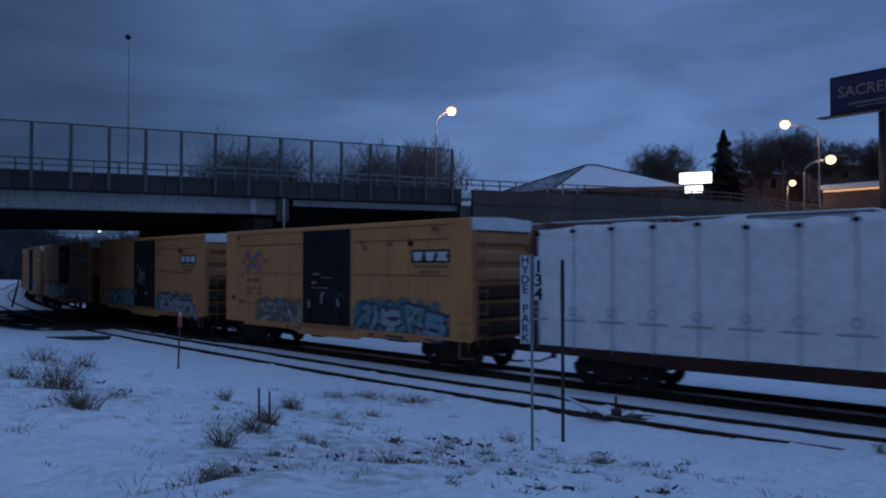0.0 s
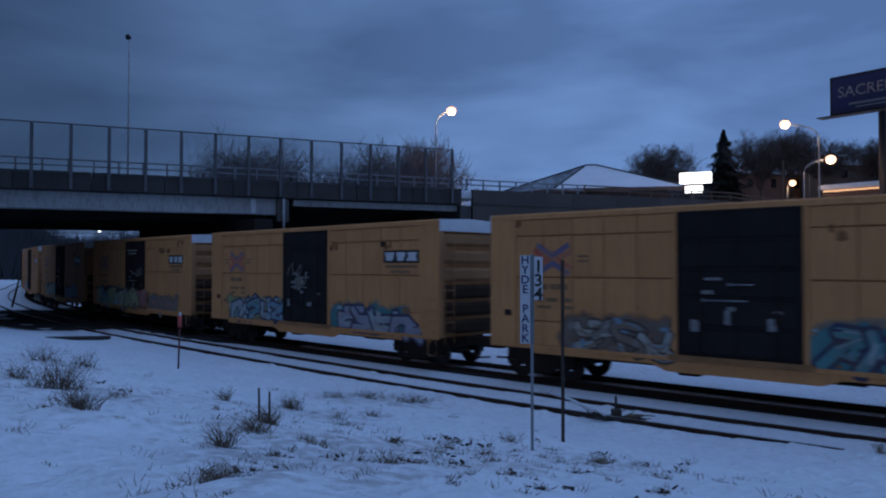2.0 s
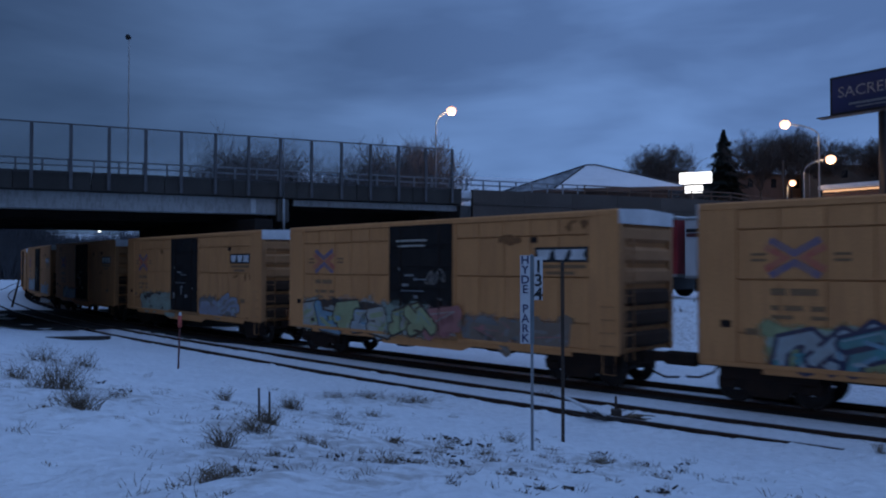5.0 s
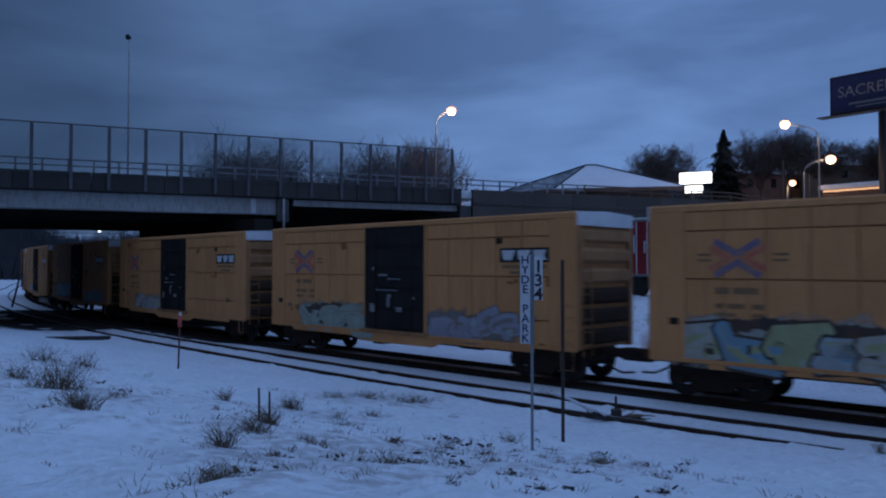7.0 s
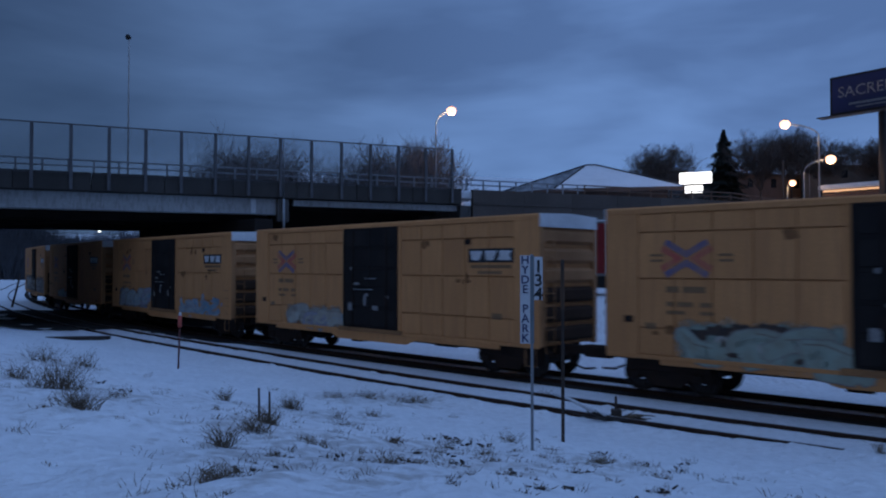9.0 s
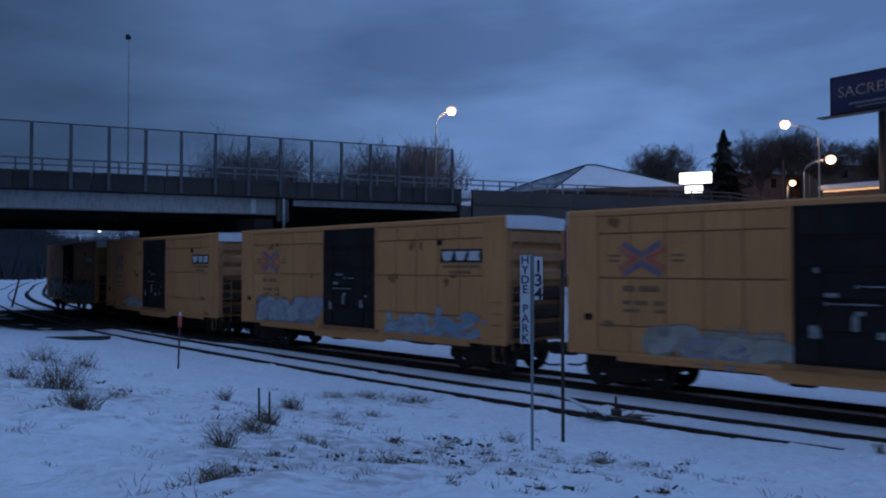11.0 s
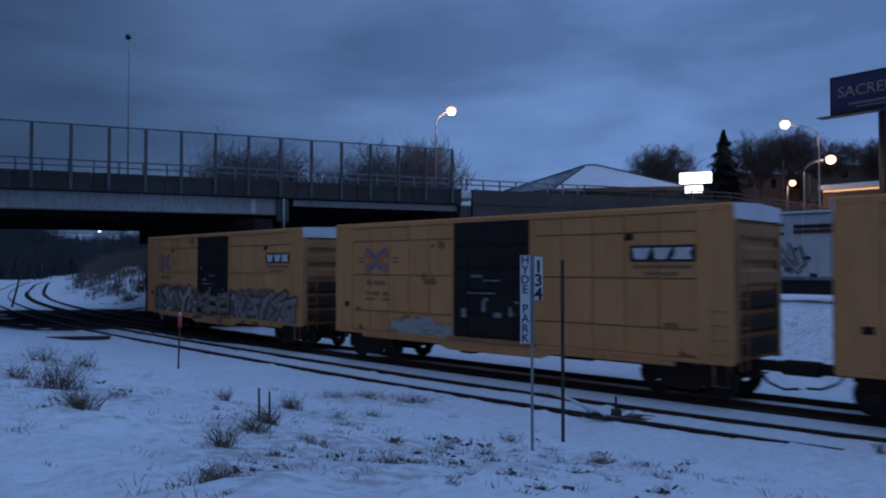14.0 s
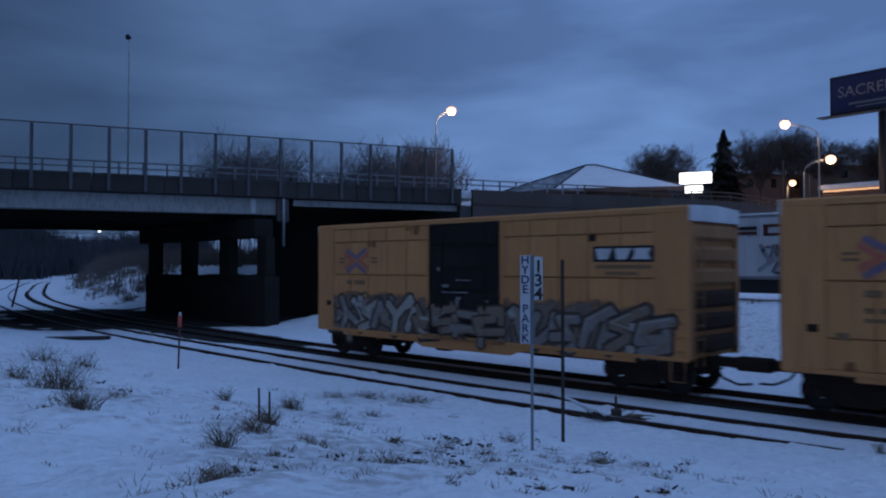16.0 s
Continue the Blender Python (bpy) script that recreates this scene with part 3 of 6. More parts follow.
thing("abutment", "stained concrete bridge abutment (left one unseen, added for shade)", "abutment", m=BRM @ pose(-21.6, 0, 0), kind="structure", bm=bm, materials=["dark_concrete"])
# added wall, dark in colour, standing in for the side span's shade
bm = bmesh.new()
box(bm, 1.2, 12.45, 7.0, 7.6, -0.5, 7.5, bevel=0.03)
part("curtain_wall", bm, "dark_concrete", bridge, "added dark wall in place of the shade under the side span")
# retaining wall with its parapet, to the right of the bridge, falling with the ramp
retaining = thing("retaining_wall", "long stained concrete retaining wall of the road ramp", "retaining wall", m=BRM @ pose(12.6, 0, 0), kind="structure")
tops = [(0.9, 8.6), (12, 8.62), (24, 8.62), (32, 8.0), (40, 7.2), (48, 6.5), (60, 5.6), (75, 4.6)]


def top_at(x):
    return float(np.interp(x, [t[0] for t in tops], [t[1] for t in tops]))


x = 0.9
k = 0
while x < 70:
    n = x + 4.0
    bm = bmesh.new()
    zt0, zt1 = top_at(x), top_at(n)
    v8 = box(bm, x + 0.01, n - 0.01, 0.0, 0.35, -1.0, 1.0)
    for q in v8[4:]:
        q.co.z = zt0 if q.co.x < x + 1 else zt1
    part("wall_panel", bm, "ramp_wall", retaining, "stained cast concrete wall length" if k == 0 else "")
    bm = bmesh.new()
    v8 = box(bm, x + 0.01, n - 0.01, -0.06, -0.002, 0.0, 1.0)
    for q in v8:
        base = zt0 if q.co.x < x + 1 else zt1
        q.co.z = base - 1.0 + q.co.z * 0.14
    part("wall_ledge", bm, "ramp_wall", retaining)
    x = n
    k += 1
for dz in (0.32, 0.66):
    bm = bmesh.new()
    tube(bm, [(q, 0.05, top_at(q) + dz) for q in np.linspace(10, 68, 30)], 0.05, 6)
    part("ramp_rail", bm, "rail_rust", retaining, "metal guard rail along the ramp")
for i in range(30):
    q = 10 + 2 * i
    bm = bmesh.new()
    box(bm, q - 0.05, q + 0.05, 0.0, 0.1, top_at(q) - 0.05, top_at(q) + 0.7)
    part("rail_post", bm, "rail_rust", retaining)


# ------------------------------------------------------------------ lamps
def lamp(label, base, top, arm, reach_dir, r=0.09, glow=0.32, power=900):
    """A curved mast: base, top of the shaft, arm length towards reach_dir, lamp head at its end."""
    bx, by, bz = base
    t = thing("street_lamp", label, "street lamp", m=pose(bx, by, bz), group="street lamps")
    h = top - bz
    d = Vector((*reach_dir, 0)).normalized()
    pts, rad = [(0, 0, 0), (0, 0, h * 0.5), (0, 0, h - 1.2)], [r, r * 0.8, r * 0.62]
    for k in range(1, 9):
        w = k / 8 * math.pi / 2
        pts.append(tuple(d * arm * (1 - math.cos(w)) * 0.98 + Vector((0, 0, h - 1.2 + 1.2 * math.sin(w)))))
        rad.append(r * 0.55)
    bm = bmesh.new()
    tube(bm, pts, rad, 10)
    part("mast", bm, "galv", t)
    e = d * arm + Vector((0, 0, h))
    bm = bmesh.new()
    bmesh.ops.create_icosphere(bm, subdivisions=2, radius=1, matrix=Matrix.Translation(e) @ Matrix.Diagonal((glow * 0.5, glow * 0.5, glow * 0.2, 1)))
    bmesh.ops.translate(bm, verts=bm.verts, vec=(0, 0, glow * 0.74))
    part("lamp_head", bm, "fence_grey", t)
    bm = bmesh.new()
    bmesh.ops.create_icosphere(bm, subdivisions=3, radius=glow, matrix=Matrix.Translation(e) @ Matrix.Diagonal((0.95, 0.9, 0.82, 1)))
    for f in bm.faces:
        f.smooth = True
    part("globe", bm, "lamp_glow", t, "glowing orange-white lamp bowl")
    li = new("lamp_light", bpy.data.lights.new("lamp_light", "POINT"))
    li.data.energy, li.data.color, li.data.shadow_soft_size = power, (1.0, 0.62, 0.36), glow
    li.location = Vector(base) + e - Vector((0, 0, glow + 0.25))
    return t


LAMPS = [
    ("tall curved street lamp glowing warm on the bridge", (-0.55, 62.0, 7.9), 15.9, 1.25, (1, 0.1), 0.07, 0.42, 700),
    ("tall curved street lamp glowing warm beside the ramp", (36.6, 75.0, 7.0), 17.2, 3.3, (-1, 0.0), 0.1, 0.5, 700),
    ("curved street lamp glowing warm beside the ramp", (30.4, 65.0, 6.5), 12.4, 2.3, (1, 0.0), 0.085, 0.44, 700),
    ("distant street lamp glowing orange on the hillside", (42.4, 95.0, 8.0), 13.6, 0.6, (0.6, -0.3), 0.09, 0.42, 500),
    ("distant street lamp glowing on the hillside", (57.0, 120.0, 12.0), 19.6, 0.6, (-0.6, -0.3), 0.09, 0.34, 400),
]
for row in LAMPS:
    lamp(*row)

# tall unlit mast on the bridge
bm = bmesh.new()
tube(bm, [(0, 0, 0), (0, 0, 5), (0, 0, 10.3)], [0.07, 0.055, 0.035], 8)
mast = thing("tall_mast", "tall slender grey mast with a small dark fixture", "mast", m=pose(-20.4, 50.0, 7.95))
part("pole", bm, "pale_concrete", mast, "pale painted pole")
bm = bmesh.new()
bmesh.ops.create_icosphere(bm, subdivisions=2, radius=0.17, matrix=pose(-0.08, 0, 10.35) @ Matrix.Diagonal((1, 0.8, 1.15, 1)))
box(bm, -0.02, 0.12, -0.05, 0.05, 10.2, 10.36)
part("fixture", bm, "black", mast)

# ------------------------------------------------------------------ building with a hipped snowy roof
BLD = pose(17.4, 96, 0, 0, 0, -14)
hall = thing("low_hall", "low hall with a broad hipped roof under snow", "building", m=BLD)
bm = bmesh.new()
box(bm, -7.5, 10.0, -4.6, 6, 7.0, 12.28)
part("wall", bm, "house_brown", hall)
EAVES = [(-10.2, -3.5, 12.3), (-2.7, -8.2, 12.3), (11.8, -7.6, 12.3), (11.8, 7.6, 12.3), (-9.6, 7.6, 12.3)]
RIDGE = [(0.4, 0, 15.9), (1.6, 0, 15.9)]
bm = bmesh.new()
ev = [bm.verts.new(q) for q in EAVES + RIDGE]
for q, mi in (((0, 1, 5), 1), ((1, 2, 6, 5), 0), ((2, 3, 6), 0), ((3, 4, 5, 6), 0), ((4, 0, 5), 0), ((4, 3, 2, 1, 0), 1)):
    bm.faces.new([ev[i] for i in q]).material_index = mi
part("roof", bm, ["snow", "bare_roof"], hall, "hipped roof covered in snow, half bare on one slope")
for p, q in ((EAVES[1], RIDGE[0]), (EAVES[2], RIDGE[1]), (RIDGE[0], RIDGE[1]), (EAVES[0], RIDGE[0])):
    bm = bmesh.new()
    tube(bm, [Vector(p) + Vector((0, 0, 0.03)), Vector(q) + Vector((0, 0, 0.05))], 0.11, 6)
    part("hip_ridge", bm, "roof_dark", hall, "dark ridge cap bare of snow")
for (p0, p1) in zip(EAVES, EAVES[1:3]):
    bm = bmesh.new()
    d = Vector(p1) - Vector(p0)
    box(bm, 0, d.length, -0.06, 0.1, -0.42, -0.03)
    part("fascia", bm, "house_brown", hall, m=Matrix.Translation(p0) @ Matrix.Rotation(math.atan2(d.y, d.x), 4, "Z"))

# lit pylon sign
SG = pose(26.2, 80, 0, 0, 0, -28)
pyl = thing("lit_sign", "glowing white two-part pylon sign", "sign", m=SG)
bm = bmesh.new()
box(bm, -1.6, 1.6, -0.2, 0.2, 11.95, 13.1, bevel=0.06)
part("upper_panel", bm, "sign_glow", pyl)
bm = bmesh.new()
box(bm, -1.05, 0.7, -0.2, 0.2, 11.0, 11.72, bevel=0.06)
part("lower_panel", bm, "sign_glow", pyl)
bm = bmesh.new()
tube(bm, [(-0.3, 0.1, 6.5), (-0.3, 0.1, 12)], 0.09, 8)
part("post", bm, "black", pyl)

# billboard
bd = thing("billboard", "navy billboard with pale lettering on a steel column", "billboard", m=pose(35.2, 70, 0, 0, 0, -53.1))
bm = bmesh.new()
box(bm, 0, 14.6, 0, 0.4, 17.0, 20.5, bevel=0.03)
part("panel_frame", bm, "black", bd)
bm = bmesh.new()
box(bm, 0.22, 14.4, -0.02, 0.0, 17.2, 20.3)
part("poster", bm, "board_navy", bd, "navy poster sheet")
bm = bmesh.new()
box(bm, -0.6, 14.6, -1.3, -0.15, 16.72, 16.8)
for k in range(8):
    tube(bm, [(0.2 + k * 2, -1.25, 16.7), (0.2 + k * 2, 0.2, 16.95)], 0.05, 6)
part("catwalk", bm, "black", bd, "dark service walkway under the panel")
bm = bmesh.new()
tube(bm, [(4.3, 0.7, 4.0), (4.3, 0.7, 17.2)], 0.42, 14)
part("column", bm, "black", bd)


def words(text, size, material, parent, m, label="", depth=0.004, spacing=1.0, name="lettering", bold=0.0):
    c = bpy.data.curves.new("text", "FONT")
    c.body, c.size, c.extrude, c.resolution_u, c.offset = text, size, depth, 3, bold
    c.align_x, c.align_y, c.space_line = "CENTER", "CENTER", spacing
    tmp = bpy.data.objects.new("text", c)
    me = bpy.data.meshes.new_from_object(tmp)
    bpy.data.objects.remove(tmp)
    me.materials.clear()
    me.materials.append(M[material])
    ob = new(name, me)
    ob.parent, ob.matrix_basis = parent, m
    if label:
        ob["label"] = label
    return ob


words("SACRED", 1.35, "worn_white", bd, pose(3.2, -0.03, 18.95, 90, 0, 0), "pale serif lettering")
bm = bmesh.new()
box(bm, 1.7, 6.0, -0.035, -0.024, 17.75, 17.95)
box(bm, 2.3, 5.2, -0.035, -0.024, 17.45, 17.58)
part("small_print", bm, "worn_white", bd)

# ------------------------------------------------------------------ rolling stock; x forward, -y the camera's side, z from the rail
HALF, SIDE, SILL, EAVE = 7.75, 1.47, 0.84, 4.93
GRAF = {}
M["stain"] = mat("rust_stain", (0.34, 0.15, 0.06), 0.85, col2=(0.18, 0.08, 0.04), scale=5, spec=0.1)
SPRAY = dict(teal=(0.10, 0.30, 0.31), navy=(0.04, 0.055, 0.11), ice=(0.40, 0.47, 0.49), grey=(0.27, 0.255, 0.24), umber=(0.25, 0.195, 0.155), pale=(0.47, 0.46, 0.40), lime=(0.40, 0.45, 0.24), sky=(0.20, 0.37, 0.47), orange=(0.60, 0.19, 0.06), coal=(0.045, 0.042, 0.042), pink=(0.46, 0.19, 0.18), lilac=(0.34, 0.35, 0.42), mint=(0.36, 0.43, 0.35))
CLOUD = {}
for key, col in SPRAY.items():
    GRAF[key] = mat("spray_" + key, col, 0.65, col2=tuple(c * 0.55 + d * 0.3 for c, d in zip(col, (0.36, 0.18, 0.08))), scale=2.6, bump=0.05, spread=0.2, amount=0.8, spec=0.2)


def cloud_material(key):
    """Thin overspray: opaque in the middle, dissolving at its rim."""
    m = mat("overspray_" + key, SPRAY[key], 0.7, scale=2.2, bump=0.05, amount=0.5, spec=0.2)
    t = m.node_tree
    b = t.nodes["Principled BSDF"]
    tc = t.nodes.new("ShaderNodeTexCoord")
    rim = t.nodes.new("ShaderNodeAttribute")
    rim.attribute_name = "rim"
    n = t.nodes.new("ShaderNodeTexNoise")
    n.inputs["Scale"].default_value, n.inputs["Detail"].default_value = 1.9, 6
    t.links.new(tc.outputs["Object"], n.inputs["Vector"])
    ad = t.nodes.new("ShaderNodeMath")
    ad.operation = "MULTIPLY_ADD"
    ad.inputs[1].default_value = 2.0
    t.links.new(n.outputs[0], ad.inputs[0])
    t.links.new(rim.outputs["Fac"], ad.inputs[2])
    mr = t.nodes.new("ShaderNodeMapRange")
    mr.inputs[1].default_value, mr.inputs[2].default_value, mr.inputs[4].default_value = 1.25, 1.75, 0.85
    t.links.new(ad.outputs[0], mr.inputs[0])
    t.links.new(mr.outputs[0], b.inputs["Alpha"])
    return m


def blob(bm, cx, cz, w, h, lean, y, mi, rnd, n=14, seed=0.0):
    """A rounded letter shape on the car's side."""
    vs = []
    for k in range(n):
        t = 2 * math.pi * k / n
        r = 1 + 0.22 * math.sin(3 * t + seed) + 0.12 * math.sin(5 * t + 2 * seed)
        e = 0.62
        c, s = math.cos(t), math.sin(t)
        px = math.copysign(abs(c) ** e, c) * w / 2 * r
        pz = math.copysign(abs(s) ** e, s) * h / 2 * (0.9 + 0.1 * r)
        vs.append(bm.verts.new((cx + px + lean * pz, y, cz + pz)))
    bm.faces.new(vs).material_index = mi


def stroke(bm, pts, w, y, mi):
    for (x0, z0), (x1, z1) in zip(pts, pts[1:]):
        d = Vector((x1 - x0, z1 - z0))
        if d.length < 1e-4:
            continue
        n = Vector((-d.y, d.x)).normalized() * w / 2
        e = d.normalized() * w * 0.3
        q = [(x0 - e.x + n.x, z0 - e.y + n.y), (x1 + e.x + n.x, z1 + e.y + n.y), (x1 + e.x - n.x, z1 + e.y - n.y), (x0 - e.x - n.x, z0 - e.y - n.y)]
        bm.faces.new([bm.verts.new((a, y, b)) for a, b in q]).material_index = mi


ARC = [(math.cos(math.pi * k / 6), math.sin(math.pi * k / 6)) for k in range(13)]
BLOCKY = [
    [[(0.05, 0), (0.2, 0.95), (0.9, 0.8)], [(0.15, 0.45), (0.85, 0.3), (0.95, 0.0)]],
    [[(0.95, 1), (0.2, 0.72), (0.75, 0.42), (0.1, 0.05)], [(0.75, 0.42), (0.95, 0.0)]],
    [[(0.1, 0.9), (0.15, 0.3), (0.6, 0.05), (0.95, 0.5)], [(0.55, 1), (0.6, 0.45), (1.0, 0.9)]],
    [[(0.0, 0.2), (0.45, 0.9), (0.5, 0.3), (1.0, 0.95)], [(0.5, 0.3), (0.85, 0.05)]],
    [[(0.95, 0.1), (0.2, 0.15), (0.1, 0.6), (0.7, 0.6)], [(0.3, 0.95), (0.95, 0.9), (0.9, 0.45)]],
    [[(0.1, 0.0), (0.25, 0.55), (0.0, 0.95)], [(0.3, 0.55), (0.8, 0.98), (0.95, 0.6), (0.6, 0.05)]],
    [[(0.05, 0.95), (0.6, 0.85), (0.35, 0.4), (0.95, 0.25)], [(0.1, 0.3), (0.45, 0.0)]],
]
ROUNDED = [
    [[(0.48 + 0.42 * c, 0.5 + 0.45 * q) for c, q in ARC[2:10]], [(0.3, 0.5), (0.75, 0.35), (0.95, 0.0)]],
    [[(0.5 + 0.4 * c, 0.72 + 0.26 * q) for c, q in ARC[1:8]], [(0.2, 0.5), (0.6, 0.42), (0.9, 0.2), (0.5, 0.0)]],
    [[(0.1, 0.9), (0.3, 0.4), (0.65, 0.3), (0.95, 0.6)], [(0.45 + 0.3 * c, 0.25 + 0.22 * q) for c, q in ARC[6:]]],
    [[(0.1, 0.0), (0.15, 0.6)] + [(0.5 - 0.36 * c, 0.6 + 0.36 * q) for c, q in ARC[:7]], [(0.55, 0.7), (0.7, 0.2), (1.0, 0.1)]],
    [[(0.9, 0.85), (0.5, 0.98), (0.15, 0.8), (0.2, 0.4), (0.6, 0.5), (0.75, 0.15), (0.3, 0.02)], [(0.85, 0.6), (1.0, 0.3)]],
]


def overspray(car, x0, x1, z0, z1, key, y):
    if key not in CLOUD:
        CLOUD[key] = cloud_material(key)
    nx, nz = max(6, int((x1 - x0) / 0.16)), 12
    verts, faces, rim = [], [], []
    for i in range(nx + 1):
        for j in range(nz + 1):
            u, v = i / nx, j / nz
            verts.append((x0 + (x1 - x0) * u, y, z0 + (z1 - z0) * v))
            e = min(min(u, 1 - u) * (x1 - x0), min(1 - v, v + 0.08) * (z1 - z0))
            rim.append(min(1.0, e / 0.45) * 1.0 - 0.1)
    for i in range(nx):
        for j in range(nz):
            k = i * (nz + 1) + j
            faces.append((k, k + nz + 1, k + nz + 2, k + 1))
    me = bpy.data.meshes.new("overspray")
    me.from_pydata(verts, [], faces)
    me.attributes.new("rim", "FLOAT", "POINT").data.foreach_set("value", rim)
    me.materials.append(CLOUD[key])
    return part("overspray", me, None, car, "thin haze of spray paint")


def disc(bm, x, z, r, y, mi):
    bm.faces.new([bm.verts.new((x + r * math.cos(0.785 * k), y, z + r * math.sin(0.785 * k))) for k in range(8)]).material_index = mi


def graffiti(car, x0, x1, z0, z1, cloud, fills, outline, shine, seed, label, count=None, style=BLOCKY, base=-SIDE, fat=0.24, rim=0.1, scallop=None):
    """Sprayed piece: a haze, outlined letter-like shapes in uneven fills, an inner shade, thin highlights, flecks and drips."""
    rnd = random.Random(seed)
    y = base - 0.026
    if cloud:
        overspray(car, x0 - 0.4, x1 + 0.4, z0 - 0.1, z1 + 0.3, cloud, y)
    cols = list(dict.fromkeys([*fills, outline, shine] + ([scallop] if scallop else [])))
    mi = {c: i for i, c in enumerate(cols)}
    bm = bmesh.new()
    n = count or max(3, int((x1 - x0) / 0.85))
    cw = (x1 - x0) / n
    y -= 0.002
    if scallop:
        for k in range(int((x1 - x0) / 0.22)):
            y -= 0.0002
            u = k * 0.22 / (x1 - x0)
            disc(bm, x0 + k * 0.22, z1 - 0.1 - 0.25 * (2 * u - 1) ** 2 + rnd.uniform(-0.05, 0.05), rnd.uniform(0.12, 0.2), y, mi[scallop])
    last = -1
    for k in range(n):
        pick = rnd.choice([i for i in range(len(style)) if i != last])
        last = pick
        ax, az = x0 + (k + 0.1) * cw, z0 + fat * 0.5 + rnd.uniform(-0.06, 0.05)
        w, h = cw * rnd.uniform(1.2, 1.6), (z1 - z0 - fat) * rnd.uniform(0.82, 1.02)
        ln, tilt = rnd.uniform(-0.45, 0.5), rnd.uniform(-0.25, 0.25)
        flip, turn = rnd.random() < 0.5, rnd.random() < 0.5
        lines = [[(ax + u * w + ln * v * h + rnd.uniform(-0.03, 0.03), az + v * h + tilt * u * w) for u, v in ((1 - u if flip else u, 1 - v if turn else v) for u, v in p)] for p in style[pick]]
        f1, f2 = rnd.choice(fills), rnd.choice(fills)
        for grow, c in ((rim * 2, outline), (0.0, f1)):
            for p in lines:
                y -= 0.0003
                stroke(bm, p, fat + grow, y, mi[c])
                y -= 0.0001
                for a, b in p:
                    y -= 0.00004
                    disc(bm, a, b, (fat + grow) * 0.52, y, mi[c])
        for p in lines:
            y -= 0.0003
            half = [((a + c) / 2, (b + d) / 2) for (a, b), (c, d) in zip(p, p[1:])]
            stroke(bm, [(a + 0.03, b - 0.05) for a, b in (half if len(half) > 1 else p)], fat * 0.42, y, mi[f2])
        y -= 0.0003
        stroke(bm, [(a - fat * 0.2, b + fat * 0.24) for a, b in lines[0]][:3], 0.03, y, mi[shine])
        for _ in range(3):
            y -= 0.0002
            blob(bm, ax + rnd.uniform(-0.1, 1.1) * w, az + rnd.uniform(-0.1, 1.1) * h, rnd.uniform(0.06, 0.34), rnd.uniform(0.06, 0.28), rnd.uniform(-0.4, 0.4), y, mi[rnd.choice(cols)], rnd, n=8, seed=rnd.uniform(0, 6))
        if rnd.random() < 0.5:
            y -= 0.0002
            dx = ax + rnd.random() * w
            stroke(bm, [(dx, z0 + 0.15), (dx, z0 - rnd.uniform(0.0, 0.06))], 0.022, y, mi[outline])
    return tagged(part("graffiti", bm, [GRAF[c] for c in cols], car, label), kind="stuff")


def scrawl(car, x, z, w, h, key, seed, count=3, base=-SIDE - 0.09):
    """A thin looping tag."""
    rnd = random.Random(seed)
    bm = bmesh.new()
    y = base - 0.03
    for k in range(count):
        y -= 0.0004
        a0, cx, cz = rnd.uniform(0, 6), x + (k + 0.5) * w / count, z + rnd.uniform(0.3, 0.7) * h
        turn = rnd.choice((-1, 1)) * rnd.uniform(3, 7)
        stroke(bm, [(cx + math.cos(a0 + turn * i / 14) * w / count * 0.6, cz + math.sin(a0 + turn * i / 14 * 1.3) * h * 0.42) for i in range(15)], rnd.uniform(0.04, 0.07), y, 0)
    return tagged(part("scrawl", bm, GRAF[key], car, "thin pale scrawled tag"), kind="stuff")


def wheelset_mesh():
    bm = bmesh.new()
    prof = [(0.06, 0.16), (0.07, 0.36), (0.0, 0.40), (0.0, 0.47), (0.03, 0.485), (0.035, 0.455), (0.14, 0.45), (0.14, 0.40), (0.09, 0.36), (0.10, 0.17)]
    for sg in (-1, 1):
        rings = []
        for k in range(24):
            t = 2 * math.pi * k / 24
            rings.append([bm.verts.new((math.cos(t) * r, sg * (0.70 + o), math.sin(t) * r)) for o, r in prof])
        for k in range(24):
            a, b = rings[k], rings[(k + 1) % 24]
            for j in range(len(prof)):
                bm.faces.new((a[j], a[(j + 1) % len(prof)], b[(j + 1) % len(prof)], b[j]))
        for k in range(4):
            t = math.pi / 2 * k
            box(bm, math.cos(t) * 0.27 - 0.05, math.cos(t) * 0.27 + 0.05, sg * 0.8 - 0.02, sg * 0.8 + 0.02, math.sin(t) * 0.27 - 0.05, math.sin(t) * 0.27 + 0.05)
    tube(bm, [(0, -1.02, 0), (0, 1.02, 0)], 0.085, 10)
    return mesh_of(bm, "wheel", "wheelset")


WHEELSET = wheelset_mesh()


def frame_mesh():
    bm = bmesh.new()
    for sg in (-1, 1):
        out = [(-1.25, 0.62), (-1.2, 0.36), (-0.72, 0.36), (-0.62, 0.42), (-0.4, 0.2), (0.4, 0.2), (0.62, 0.42), (0.72, 0.36), (1.2, 0.36), (1.25, 0.62), (0.75, 0.66), (0.45, 0.78), (-0.45, 0.78), (-0.75, 0.66)]
        prism(bm, out, sg * 0.92, sg * 1.08)
        for k in range(4):
            tube(bm, [(-0.24 + k * 0.16, sg * 1.0, 0.3), (-0.24 + k * 0.16, sg * 1.0, 0.66)], 0.065, 8)
        for q in (-0.89, 0.89):
            box(bm, q - 0.14, q + 0.14, sg * 1.04, sg * 1.16, 0.36, 0.58, bevel=0.03)
    box(bm, -0.22, 0.22, -1.0, 1.0, 0.42, 0.74, bevel=0.03)
    return mesh_of(bm, "under", "side_frame")


FRAME = frame_mesh()


